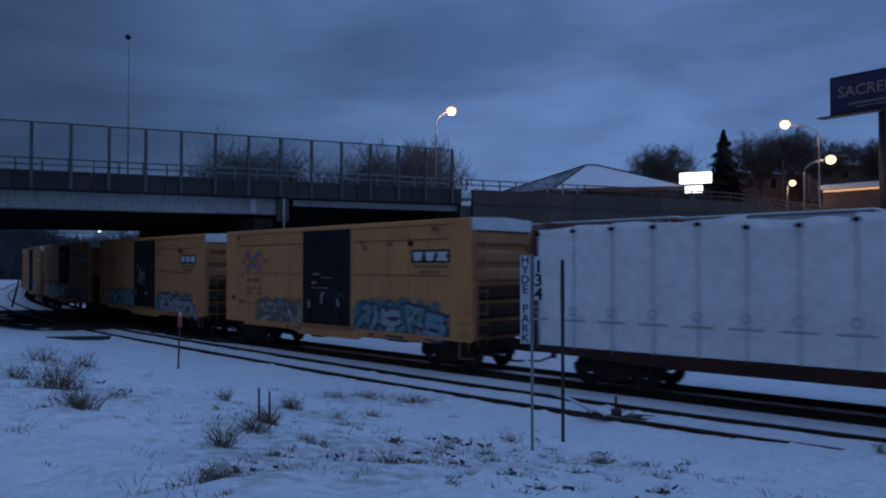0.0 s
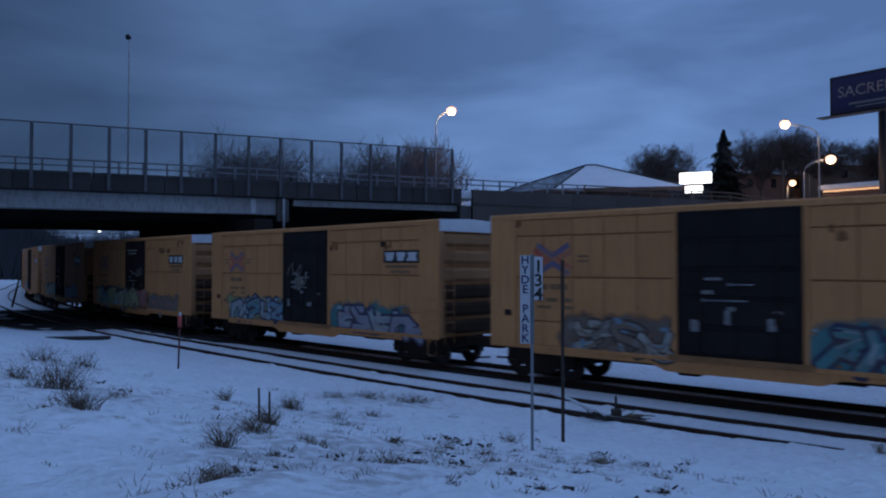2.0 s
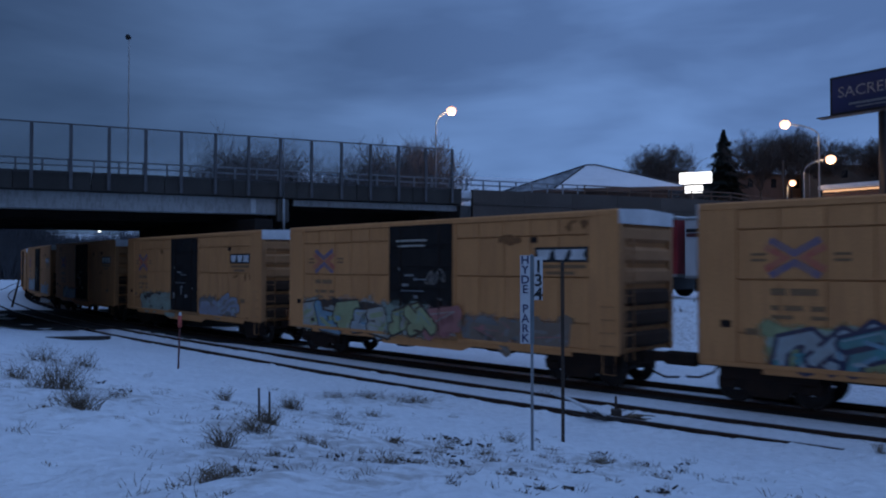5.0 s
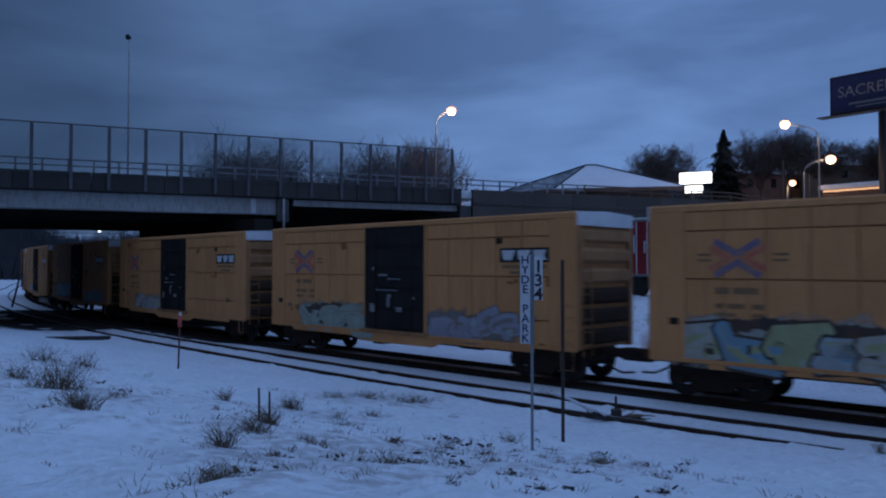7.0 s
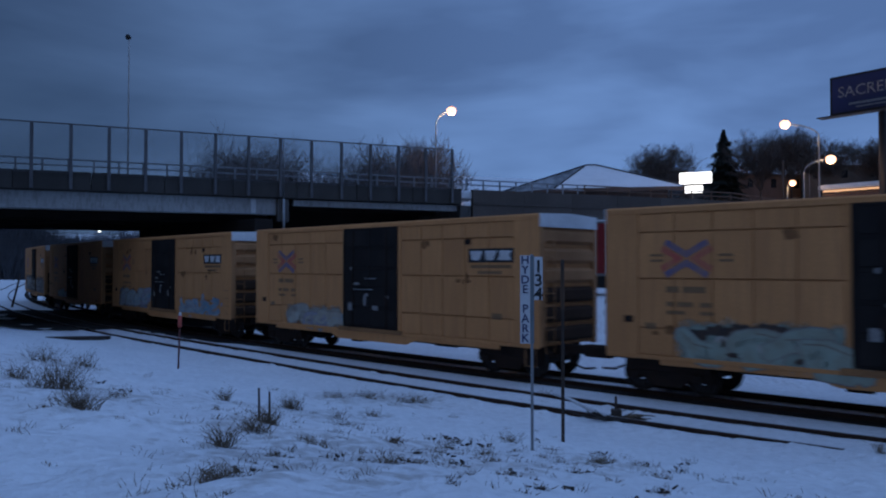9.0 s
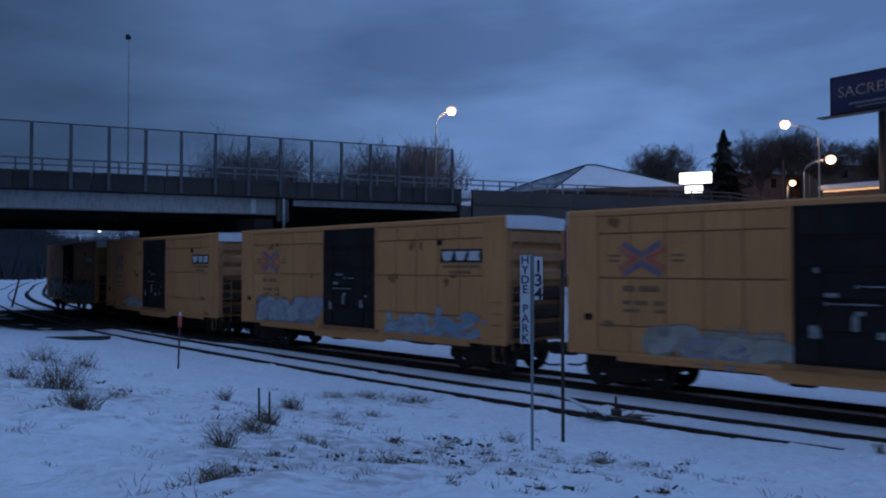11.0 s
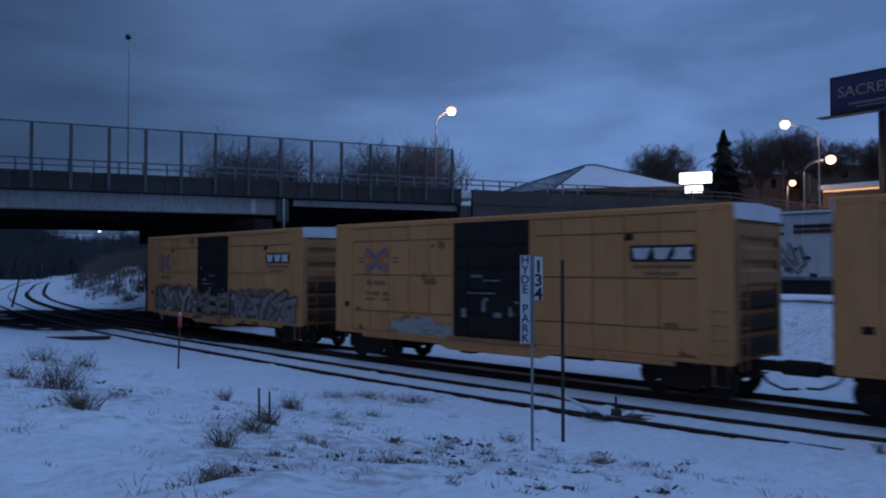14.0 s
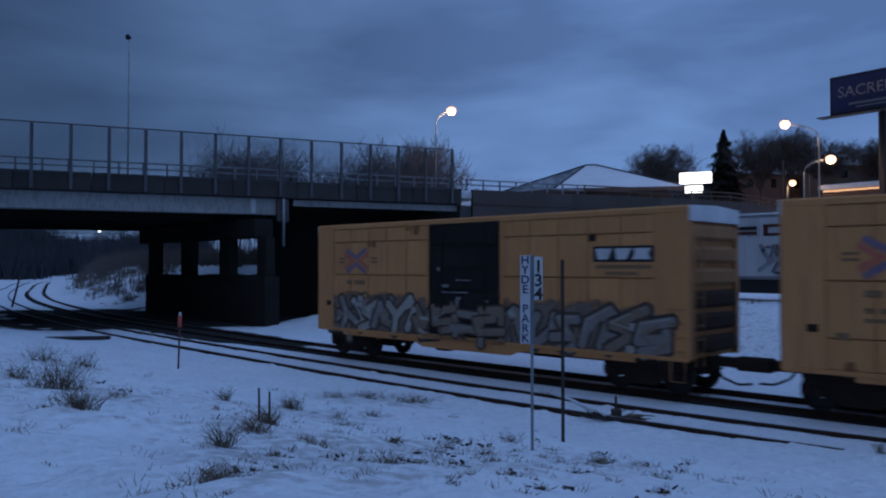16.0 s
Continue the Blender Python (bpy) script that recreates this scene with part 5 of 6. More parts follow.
while x < FH - 0.5:
    w = min(1.215, FH - 0.35 - x)
    if w < 0.6:
        break
    top = 4.56 + 0.13 * noise.noise((x * 0.5, 0, 9)) + rnd.uniform(-0.04, 0.07)
    bm = bmesh.new()
    nx, nz = 10, 16
    for sg in (-1, 1):
        grid = []
        for i in range(nx + 1):
            col = []
            for j in range(nz + 5):
                if j <= nz:
                    z = 1.08 + (top - 1.08) * j / nz
                    y = 1.42
                else:
                    z = top + 0.02 * math.sin(j)
                    y = 1.42 * (1 - (j - nz) / 4)
                px = x + w * i / nx
                crease = 0.010 * abs(math.sin(math.pi * i / nx)) ** 0.4
                ny = noise.noise((px * 0.9, sg * 3, z * 0.8)) * 0.09 + noise.noise((px * 3, sg, z * 1.2)) * 0.03
                if j < nz:
                    col.append(bm.verts.new((px, sg * (y - 0.04 + crease + ny), z - (0.05 if j == nz else 0))))
                else:
                    col.append(bm.verts.new((px, sg * y * (0.97 if j == nz else 1), z + crease * 1.5 + ny)))
            grid.append(col)
        for i in range(nx):
            for j in range(nz + 4):
                f = bm.faces.new((grid[i][j], grid[i + 1][j], grid[i + 1][j + 1], grid[i][j + 1]))
                f.smooth = True
    part("lumber_pack", bm, "wrap", flat, "white plastic-wrapped lumber pack")
    bm = bmesh.new()
    tube(bm, [(x + 0.02, -1.47, 1.0), (x + 0.02, -1.45, 2.6), (x + 0.02, -1.44, top - 0.12), (x + 0.02, -1.0, top + 0.06)], 0.012, 5)
    part("strap", bm, "wrap_print", flat, "tie-down strap")
    bm = bmesh.new()
    box(bm, x - 0.06, x + 0.1, -1.53, -1.44, top - 0.2, top - 0.09, bevel=0.015)
    part("strap_ratchet", bm, "under", flat, "dark strap ratchet")
    bm = bmesh.new()
    cx, cz = x + 0.02, 2.12
    for q in range(14):
        t0, t1 = 2 * math.pi * q / 14, 2 * math.pi * (q + 1) / 14
        bm.faces.new([bm.verts.new((cx + r * math.cos(t), -1.53, cz + r * math.sin(t))) for t, r in ((t0, 0.13), (t0, 0.09), (t1, 0.09), (t1, 0.13))])
    box(bm, cx - 0.42, cx + 0.42, -1.534, -1.53, cz - 0.30, cz - 0.24)
    part("wrap_print", bm, "wrap_print", flat)
    x += w + 0.01
    k += 1
TRAIN.append((flat, running_gear(flat, 9.3, FH), START + PITCH * 1 + PITCH / 2 + FH + 1.05, 9.3))

# ------------------------------------------------------------------ parked trailers behind the line
def trailer(label, m, body, length, stripes):
    t = thing("semi_trailer", label, "trailer", m=m, group="parked trailers")
    bm = bmesh.new()
    box(bm, -length, 0, 0, 2.5, 1.1, 3.85, bevel=0.03)
    part("box_body", bm, body, t)
    bm = bmesh.new()
    box(bm, -length - 0.01, 0.01, -0.03, 2.53, 3.78, 3.88, bevel=0.01)
    box(bm, -length - 0.01, 0.01, -0.03, 2.53, 1.02, 1.16, bevel=0.01)
    part("edge_rail", bm, "galv", t)
    bm = bmesh.new()
    box(bm, -length, 0, 0.05, 2.45, 3.87, 3.97, bevel=0.04)
    part("snow_cap", bm, "snow", t, "snow lying on the roof")
    k = 0
    while 0.4 + k * 0.61 < length:
        bm = bmesh.new()
        box(bm, -0.4 - k * 0.61 - 0.03, -0.4 - k * 0.61 + 0.03, -0.035, 0.0, 1.16, 3.78)
        part("side_post", bm, "trailer_white", t)
        k += 1
    for z0, z1, mt, x0, x1 in stripes:
        bm = bmesh.new()
        box(bm, x0, x1, -0.045, -0.036, z0, z1)
        part("stripe", bm, mt, t)
    bm = bmesh.new()
    box(bm, -length + 0.4, -0.3, 0.15, 2.3, 0.4, 1.02)
    part("subframe", bm, "black", t)
    for x in (-0.9, -2.2) if length > 12 else (-1.0,):
        for y in (0.05, 2.2):
            bm = bmesh.new()
            tube(bm, [(x, y, 0.5), (x, y + 0.26, 0.5)], 0.5, 18)
            part("wheel", bm, "rubber", t)
    for y in (0.5, 2.0):
        bm = bmesh.new()
        tube(bm, [(-length + 1.6, y, 0), (-length + 1.6, y, 0.9)], 0.07, 6)
        part("landing_leg", bm, "black", t)
    return t


HEAD = -0.80
TD = Vector((math.cos(HEAD), math.sin(HEAD), 0))
TR0 = Vector((17.35, 31.0, 0))
for k, (label, body, length, gap, stripes) in enumerate((
        ("white ribbed trailer with dark red and black stripes", "trailer_white", 8.3, 0.0, [(3.22, 3.38, "black", -8.2, -4.8), (3.0, 3.16, "oxide", -8.2, -4.8), (3.22, 3.38, "black", -3.2, -0.2), (3.0, 3.16, "oxide", -3.2, -0.2), (2.95, 3.45, "oxide", -4.5, -4.3), (2.95, 3.07, "oxide", -4.5, -3.6), (3.33, 3.45, "oxide", -4.5, -3.6)]),
        ("red trailer with pale lettering shapes", "trailer_red", 13.5, 8.7, [(2.2, 3.1, "trailer_white", -0.6, -0.5), (2.2, 2.3, "trailer_white", -1.3, -0.6), (2.2, 2.8, "trailer_white", -1.8, -1.7), (2.2, 3.1, "trailer_white", -2.4, -2.3), (2.2, 2.9, "trailer_white", -3.2, -3.1), (2.2, 2.3, "trailer_white", -3.1, -2.8), (2.8, 2.9, "trailer_white", -3.1, -2.8)]))):
    p = TR0 - TD * gap
    tr = trailer(label, pose(p.x, p.y, max(gz(p.x, p.y), 1.72), 0, 0, math.degrees(HEAD)), body, length, stripes)
    if k == 0:
        graffiti(tr, -4.9, -2.7, 1.3, 2.8, None, ("ice", "lilac"), "navy", "coal", 40, "dark scrawled graffiti", 3, base=-0.02, fat=0.1, rim=0.03)

# ------------------------------------------------------------------ trees and brush


class Twigs:
    """Collects thin three-sided sticks for one mesh."""

    def __init__(self):
        self.v, self.f = [], []

    def stick(self, a, b, r0, r1):
        d = (b - a).normalized()
        u = d.cross(Vector((0.3, 0.5, 0.81))).normalized()
        w = d.cross(u)
        n = len(self.v)
        for p, r in ((a, r0), (b, r1)):
            for k in range(3):
                t = 2.0944 * k
                self.v.append(p + (u * math.cos(t) + w * math.sin(t)) * r)
        for k in range(3):
            self.f.append((n + k, n + (k + 1) % 3, n + 3 + (k + 1) % 3, n + 3 + k))

    def mesh(self, name, material):
        me = bpy.data.meshes.new(name)
        me.from_pydata(self.v, [], self.f)
        me.materials.append(M[material])
        return me


def grow(tw, rnd, p, d, length, r, level, bend, lift):
    """A limb in three bent lengths, and its side limbs."""
    for k in range(3):
        d = (d + Vector((rnd.uniform(-1, 1), rnd.uniform(-1, 1), rnd.uniform(-0.7, 1) * 0.8)) * bend + Vector((0, 0, lift))).normalized()
        q = p + d * length / 3
        tw.stick(p, q, r, r * 0.8)
        p, r = q, r * 0.8
        if level > 0:
            for _ in range(2 if level > 1 else 3):
                a = rnd.uniform(0, 6.283)
                out = (d * rnd.uniform(0.3, 0.9) + Vector((math.cos(a), math.sin(a), rnd.uniform(-0.1, 0.5)))).normalized()
                grow(tw, rnd, p, out, length * rnd.uniform(0.5, 0.75), max(r * 0.6, 0.017), level - 1, bend, lift)


def bare_tree(label, x, y, z, height, seed, levels=3, bend=0.22, lift=0.08, stems=1, lean=0.0, category="tree", name="bare_tree"):
    rnd = random.Random(seed)
    t = thing(name, label, category, m=pose(x, y, z), group="bare trees")
    trunk, crown = Twigs(), Twigs()
    for s in range(stems):
        a = rnd.uniform(0, 6.283)
        base = Vector((math.cos(a), math.sin(a), 0)) * (0.5 * (stems > 1)) * rnd.random()
        d = Vector((math.cos(a) * 0.12 * stems ** 0.5 + lean, math.sin(a) * 0.12 * stems ** 0.5, 1)).normalized()
        h = height * rnd.uniform(0.8, 1.0) * (0.3 if stems == 1 else 0.25)
        r = height * 0.018 / stems ** 0.4
        top = base + d * h
        trunk.stick(base - Vector((0, 0, 0.5)), base + d * h * 0.5, r * 1.3, r)
        trunk.stick(base + d * h * 0.5, top, r, r * 0.85)
        for _ in range(5 if stems == 1 else 2):
            b = rnd.uniform(0, 6.283)
            o = rnd.uniform(0.25, 0.95) if stems == 1 else rnd.uniform(0.1, 0.45)
            grow(crown, rnd, top, Vector((math.cos(b) * o, math.sin(b) * o, 1)).normalized(), height * 0.48, r * 0.6, levels, bend, lift)
    ob = part("trunk", trunk.mesh("trunk", "bark"), None, t)
    part("crown", crown.mesh("crown", "twig"), None, t, "dense bare twigs")
    return t


bare_tree("spreading bare oak on the hillside", 30.8, 110, 10.5, 8.51, 1, 4)
bare_tree("small bare tree on the hillside", 27.0, 112, 10.0, 4.81, 2, 3)
bare_tree("small bare tree on the hillside", 36.0, 113, 11.0, 5.92, 12, 3)
bare_tree("rounded bare tree behind the street lamps", 47.5, 115, 12.0, 9.25, 3, 4)
bare_tree("rounded bare tree behind the street lamps", 52.5, 116, 12.5, 9.25, 4, 4)
bare_tree("rounded bare tree behind the street lamps", 56.5, 115, 12.5, 8.51, 5, 4)
bare_tree("bare tree beside the billboard column", 66.0, 117, 13.0, 7.77, 6, 4)
bare_tree("bare multi-stemmed tree behind the bridge fence", -19.5, 76, 2.0, 11.4, 7, 3, stems=13)
bare_tree("bare multi-stemmed tree behind the bridge fence", -16.2, 74, 2.5, 10.4, 8, 3, stems=12)
bare_tree("upright bare shrub behind the bridge fence", -3.6, 76, 3.0, 10.36, 9, 3, stems=7, bend=0.14, lift=0.2)
bare_tree("upright bare shrub behind the bridge fence", -6.6, 77, 3.0, 9.62, 10, 3, stems=6, bend=0.14, lift=0.2)
bare_tree("upright bare shrub behind the bridge fence", -9.6, 78, 3.0, 9.18, 11, 3, stems=4, bend=0.14, lift=0.2)
bare_tree("upright bare shrub behind the bridge fence", -1.6, 72, 3.5, 9.92, 13, 3, stems=7, bend=0.14, lift=0.2)

# conifer
rnd = random.Random(20)
con = thing("conifer", "dark pointed conifer on the hillside", "tree", m=pose(43.7, 120, 11.5))
tw = Twigs()
tw.stick(Vector((0, 0, -0.5)), Vector((0, 0, 12.5)), 0.28, 0.04)
part("trunk", tw.mesh("trunk", "bark"), None, con)
verts, faces = [], []
for k in range(3200):
    h = rnd.random() ** 0.8
    z = 1.0 + h * 12.0
    reach = (1 - h) ** 0.85 * 4.0 * rnd.uniform(0.35, 1.12) * (1 + 0.25 * math.sin(z * 4.1)) + 0.15
    a = rnd.uniform(0, 6.283)
    d = Vector((math.cos(a), math.sin(a), 0))
    s = Vector((-d.y, d.x, 0))
    p0, p1 = d * reach * 0.35 + Vector((0, 0, z)), d * reach + Vector((0, 0, z - reach * 0.28 + rnd.uniform(-0.15, 0.3)))
    n = len(verts)
    w = rnd.uniform(0.12, 0.3)
    verts += [p0 - s * w, p0 + s * w, p1 + Vector((0, 0, rnd.uniform(-0.2, 0.1))) + s * w * 0.4, p1]
    faces.append((n, n + 1, n + 2, n + 3))
me = bpy.data.meshes.new("crown")
me.from_pydata(verts, [], faces)
me.materials.append(M["conifer"])
part("crown", me, None, con, "dark drooping needle boughs")


def brush(name, label, spots, seed, material="brush", blades=26, thick=0.03):
    """Thickets as one piece of stuff; spots: x, y, z, height, width."""
    rnd = random.Random(seed)
    v, f = [], []
    for x, y, z, h, w in spots:
        for _ in range(blades):
            a, o = rnd.uniform(0, 6.283), rnd.random() ** 0.5 * w * 0.5
            b = Vector((x + math.cos(a) * o, y + math.sin(a) * o, z - 0.1))
            hh = h * rnd.uniform(0.35, 1.0)
            tip = b + Vector((rnd.uniform(-0.35, 0.35) * h * 0.6, rnd.uniform(-0.35, 0.35) * h * 0.6, hh))
            mid = (b + tip) / 2 + Vector((rnd.uniform(-0.1, 0.1), rnd.uniform(-0.1, 0.1), 0)) * h
            s = Vector((rnd.uniform(-1, 1), rnd.uniform(-0.5, 0.5), 0)).normalized() * thick * rnd.uniform(0.5, 1.4)
            n = len(v)
            v += [b - s, b + s, mid + s * 0.8, mid - s * 0.8, tip]
            f += [(n, n + 1, n + 2, n + 3), (n + 3, n + 2, n + 4)]
            for _ in range(2):
                e = mid + (tip - mid) * rnd.uniform(-0.5, 0.6)
                q = e + Vector((rnd.uniform(-1, 1), rnd.uniform(-1, 1), rnd.uniform(0.3, 1.2))) * h * 0.22
                n = len(v)
                v += [e - s * 0.5, e + s * 0.5, q]
                f.append((n, n + 1, n + 2))
    me = bpy.data.meshes.new(name)
    me.from_pydata(v, [], f)
    me.materials.append(M[material])
    return tagged(new(name, me), label, "brush", kind="stuff")


rnd = random.Random(31)
spots = []
# wooded valley side beyond the curve, seen under the bridge
while len(spots) < 1250:
    y = rnd.uniform(150, 230)
    x = y * rnd.uniform(-0.72, -0.30)
    sd = to_line(np.array([x]), np.array([y]))[1][0]
    if abs(sd) > 6.5:
        spots.append((x, y, gz(x, y), rnd.uniform(3, 9.5), rnd.uniform(3, 6)))
brush("far_woods", "dark leafless woods on the far valley side", spots, 1, "haze_twig", thick=0.09, blades=30)
spots = []
while len(spots) < 800:
    s, o = rnd.uniform(-130, -38), -rnd.uniform(4.5, 20)
    p, _ = line(s, o)
    ac = (p - BR0).dot(BRN)
    if ac > BRIDGE_W + 1.5:
        spots.append((p.x, p.y, gz(p.x, p.y), rnd.uniform(0.4, 1.7) * min(1.6, abs(o) / 6), rnd.uniform(1.0, 2.5)))
while len(spots) < 1500:
    s, o = rnd.uniform(-100, -40), -rnd.uniform(3.6, 26)
    p, _ = line(s, o)
    if (p - BR0).dot(BRN) > BRIDGE_W + 1.5:
        spots.append((p.x, p.y, gz(p.x, p.y), rnd.uniform(0.3, 0.9) + max(0, abs(o) - 9) * 0.16 * rnd.random(), rnd.uniform(0.8, 2.0)))
brush("bank_brush", "snow-flecked brush on the bank inside the curve", spots, 2, thick=0.02, blades=26)
spots = []
while len(spots) < 160:
    s, o = rnd.uniform(-120, -60), rnd.uniform(8, 40)
    p, _ = line(s, o)
    spots.append((p.x, p.y, gz(p.x, p.y), rnd.uniform(0.4, 1.6), rnd.uniform(0.8, 2.0)))
brush("field_brush", "low dry brush in the snowy field", spots, 5, thick=0.025, blades=14)
spots = []
while len(spots) < 1900:
    y = rnd.uniform(98, 200)
    x = y * rnd.uniform(0.24, 0.66)
    spots.append((x, y, gz(x, y), rnd.uniform(2.0, 5.5), rnd.uniform(2, 5)))
brush("hill_woods", "dark leafless thicket on the hillside", spots, 3, thick=0.07, blades=26)
spots = []
while len(spots) < 70:
    p = TR0 - TD * rnd.uniform(-10, 26) + Vector((-0.7, -0.72, 0)) * rnd.uniform(1.5, 6.5)
    spots.append((p.x, p.y, gz(p.x, p.y), rnd.uniform(0.12, 0.5), rnd.uniform(0.3, 0.8)))
brush("terrace_weeds", "dry weeds poking through snow below the trailers", spots, 4, "weed", 10, 0.012)


# dark brush behind the camera, never in view, added to hold back light
spots = []
while len(spots) < 1300:
    x, y = rnd.uniform(-110, 60), rnd.uniform(-90, 5)
    if to_line(np.array([x]), np.array([y]))[1][0] > 30 and math.hypot(x, y) > 24:
        spots.append((x, y, gz(x, y), rnd.uniform(4, 8), rnd.uniform(4, 8)))
brush("rear_woods", "unseen dark brush added behind the camera to cut the sky light", spots, 6, thick=0.2, blades=22)


# dark brush kept outside the view, added to shade cars by the bridge
spots = []
while len(spots) < 620:
    s, o = rnd.uniform(-62, -2), rnd.uniform(12, 46)
    p, _ = line(s, o)
    if p.x + 0.62 * p.y < -6.5 and math.hypot(p.x, p.y) > 24 and not (-24 < (p - BR0).dot(BRD) < 14 and -1 < (p - BR0).dot(BRN) < 21):
        spots.append((p.x, p.y, gz(p.x, p.y), rnd.uniform(5, 9), rnd.uniform(3, 6)))
brush("cutting_woods", "unseen dark brush added at the left to shade the cars", spots, 7, thick=0.2, blades=24)


bm = bmesh.new()
tube(bm, [(0, 0, -1), (0, 0, 7.6)], [0.13, 0.1], 8)
thing("utility_pole", "dark wooden utility pole beside the ramp", "utility pole", m=pose(37.5, 85, 7.4), bm=bm, materials=["wood_dark"])


# ------------------------------------------------------------------ houses on the hill
def house(label, x, y, z, w, d, h, turn, wall):
    t = thing("hillside_house", label, "house", m=pose(x, y, z, 0, 0, turn), group="houses on the hill")
    bm = bmesh.new()
    box(bm, -w / 2, w / 2, -d / 2, d / 2, -2, h)
    part("wall", bm, wall, t)
    bm = bmesh.new()
    e = 0.5
    a = [(-w / 2 - e, -d / 2 - e, h), (w / 2 + e, -d / 2 - e, h), (w / 2 + e, d / 2 + e, h), (-w / 2 - e, d / 2 + e, h), (-w / 2 - e, 0, h + d * 0.3), (w / 2 + e, 0, h + d * 0.3)]
    vs = [bm.verts.new(q) for q in a]
    for q in ((0, 1, 5, 4), (2, 3, 4, 5), (0, 4, 3), (1, 2, 5), (3, 2, 1, 0)):
        bm.faces.new([vs[i] for i in q])
    part("roof", bm, "roof_snow", t, "pitched roof under snow")
    for k in range(3):
        bm = bmesh.new()
        c = -w / 2 + (k + 0.5) * w / 3
        box(bm, c - 0.5, c + 0.5, -d / 2 - 0.04, -d / 2 - 0.005, h * 0.45, h * 0.8)
        part("window", bm, "glass", t)
    return t


house("brown house with a snowy pitched roof on the hill", 54.5, 133, 14.6, 13, 8, 4.2, 12, "house_brown")
house("grey house with a snowy pitched roof on the hill", 66, 128, 16.0, 12, 8, 3.6, -20, "house")
# long low building with a lit strip under its eaves
shop = thing("roadside_building", "long low dark building with a glowing eave strip", "building", m=pose(46.3, 94, 8.2, 0, 0, -50))
bm = bmesh.new()
box(bm, 0, 22, 0, 8, -2, 4.0)
part("wall", bm, "house_brown", shop)
bm = bmesh.new()
box(bm, -0.4, 22.4, -0.5, 8.4, 4.45, 5.0, bevel=0.08)
part("roof", bm, "roof_snow", shop, "flat snowy roof edge")
bm = bmesh.new()
box(bm, 0.2, 9.6, -0.42, -0.2, 4.12, 4.32)
part("light_strip", bm, "strip_glow", shop, "glowing warm strip light")

# ------------------------------------------------------------------ trackside signs and stakes
post = thing("station_sign", "tall thin post with station name and number boards", "sign", m=pose(1.34, 11.65, gz(1.34, 11.65) - 0.05, 0, 0, -6))
bm = bmesh.new()
box(bm, -0.022, 0.022, -0.022, 0.022, -0.2, 3.02, bevel=0.004)
part("post", bm, "galv", post, "thin galvanized steel post")
bm = bmesh.new()
box(bm, -0.175, -0.025, -0.05, -0.03, 1.68, 3.0, bevel=0.004)
b1 = part("name_board", bm, "sign_white", post, "narrow white board with vertical station name")
for k, ch in enumerate("HYDE PARK"):
    if ch != " ":
        words(ch, 0.175, "board_navy", b1, pose(-0.1, -0.053, 2.925 - k * 0.146, 90, 0, 0), name="letter", depth=0.002, bold=0.003)
bm = bmesh.new()
box(bm, 0.035, 0.16, -0.05, -0.03, 2.33, 2.98, bevel=0.004)
b2 = part("number_board", bm, "sign_white", post, "white board with number")
for k, ch in enumerate("134"):
    words(ch, 0.255, "black", b2, pose(0.098, -0.053, 2.825 - k * 0.205, 90, 0, 0), name="numeral", depth=0.003, bold=0.006)
bm = bmesh.new()
box(bm, -0.023, 0.033, -0.046, -0.028, 1.68, 3.0, bevel=0.004)
part("edge_board", bm, "sign_back", post, "grey back of a turned board")

stake = thing("steel_stake", "dark weathered steel stake standing in snow", "stake", m=pose(2.14, 13.84, gz(2.14, 13.84)))
bm = bmesh.new()
box(bm, -0.03, 0.03, -0.012, 0.012, -0.3, 2.2, bevel=0.004)
box(bm, -0.006, 0.006, -0.035, 0.0, -0.3, 3.2, bevel=0.002)
box(bm, -0.03, 0.03, -0.012, 0.012, 2.2, 3.24, bevel=0.004)
part("stake_bar", bm, "wood_dark", stake)
bm = bmesh.new()
box(bm, -0.034, 0.034, -0.016, 0.014, 2.35, 3.05)
part("reflector", bm, "sill_rust", stake, "faded brown reflector strip")

marker = thing("utility_marker", "thin orange-topped utility marker in snow", "marker post", m=pose(-8.1, 23.76, gz(-8.1, 23.76), 0, 1.5, 0))
bm = bmesh.new()
tube(bm, [(0, 0, -0.2), (0, 0, 1.3)], 0.028, 8)
part("shaft", bm, "oxide", marker)
bm = bmesh.new()
tube(bm, [(0, 0, 1.3), (0, 0, 1.66)], 0.06, 10)
part("sleeve", bm, "marker", marker, "orange-red sleeve")
bm = bmesh.new()
tube(bm, [(0, 0, 1.66), (0, 0, 1.76)], [0.05, 0.035], 10)
part("cap", bm, "sign_white", marker, "pale cap")

for k, (x, y, h) in enumerate(((-2.52, 10.64, 0.46), (-2.40, 10.75, 0.45))):
    bm = bmesh.new()
    tube(bm, [(0, 0, -0.2), (0.005, 0, h * 0.5), (0, 0, h)], [0.02, 0.017, 0.014], 7)
    st = thing("wooden_stick", "short dark stick standing in the weeds", "stick", m=pose(x, y, gz(x, y)), group="sticks", bm=bm, materials=["wood_dark"])

bm = bmesh.new()
box(bm, -1.45, 1.45, -0.13, 0.13, -0.05, 0.14, bevel=0.02)
thing("old_tie", "dark discarded railway tie lying in snow", "railway tie", m=pose(-17.4, 37.0, gz(-17.4, 37.0) + 0.04, 0, 0, 10), bm=bm, materials=["tie"])

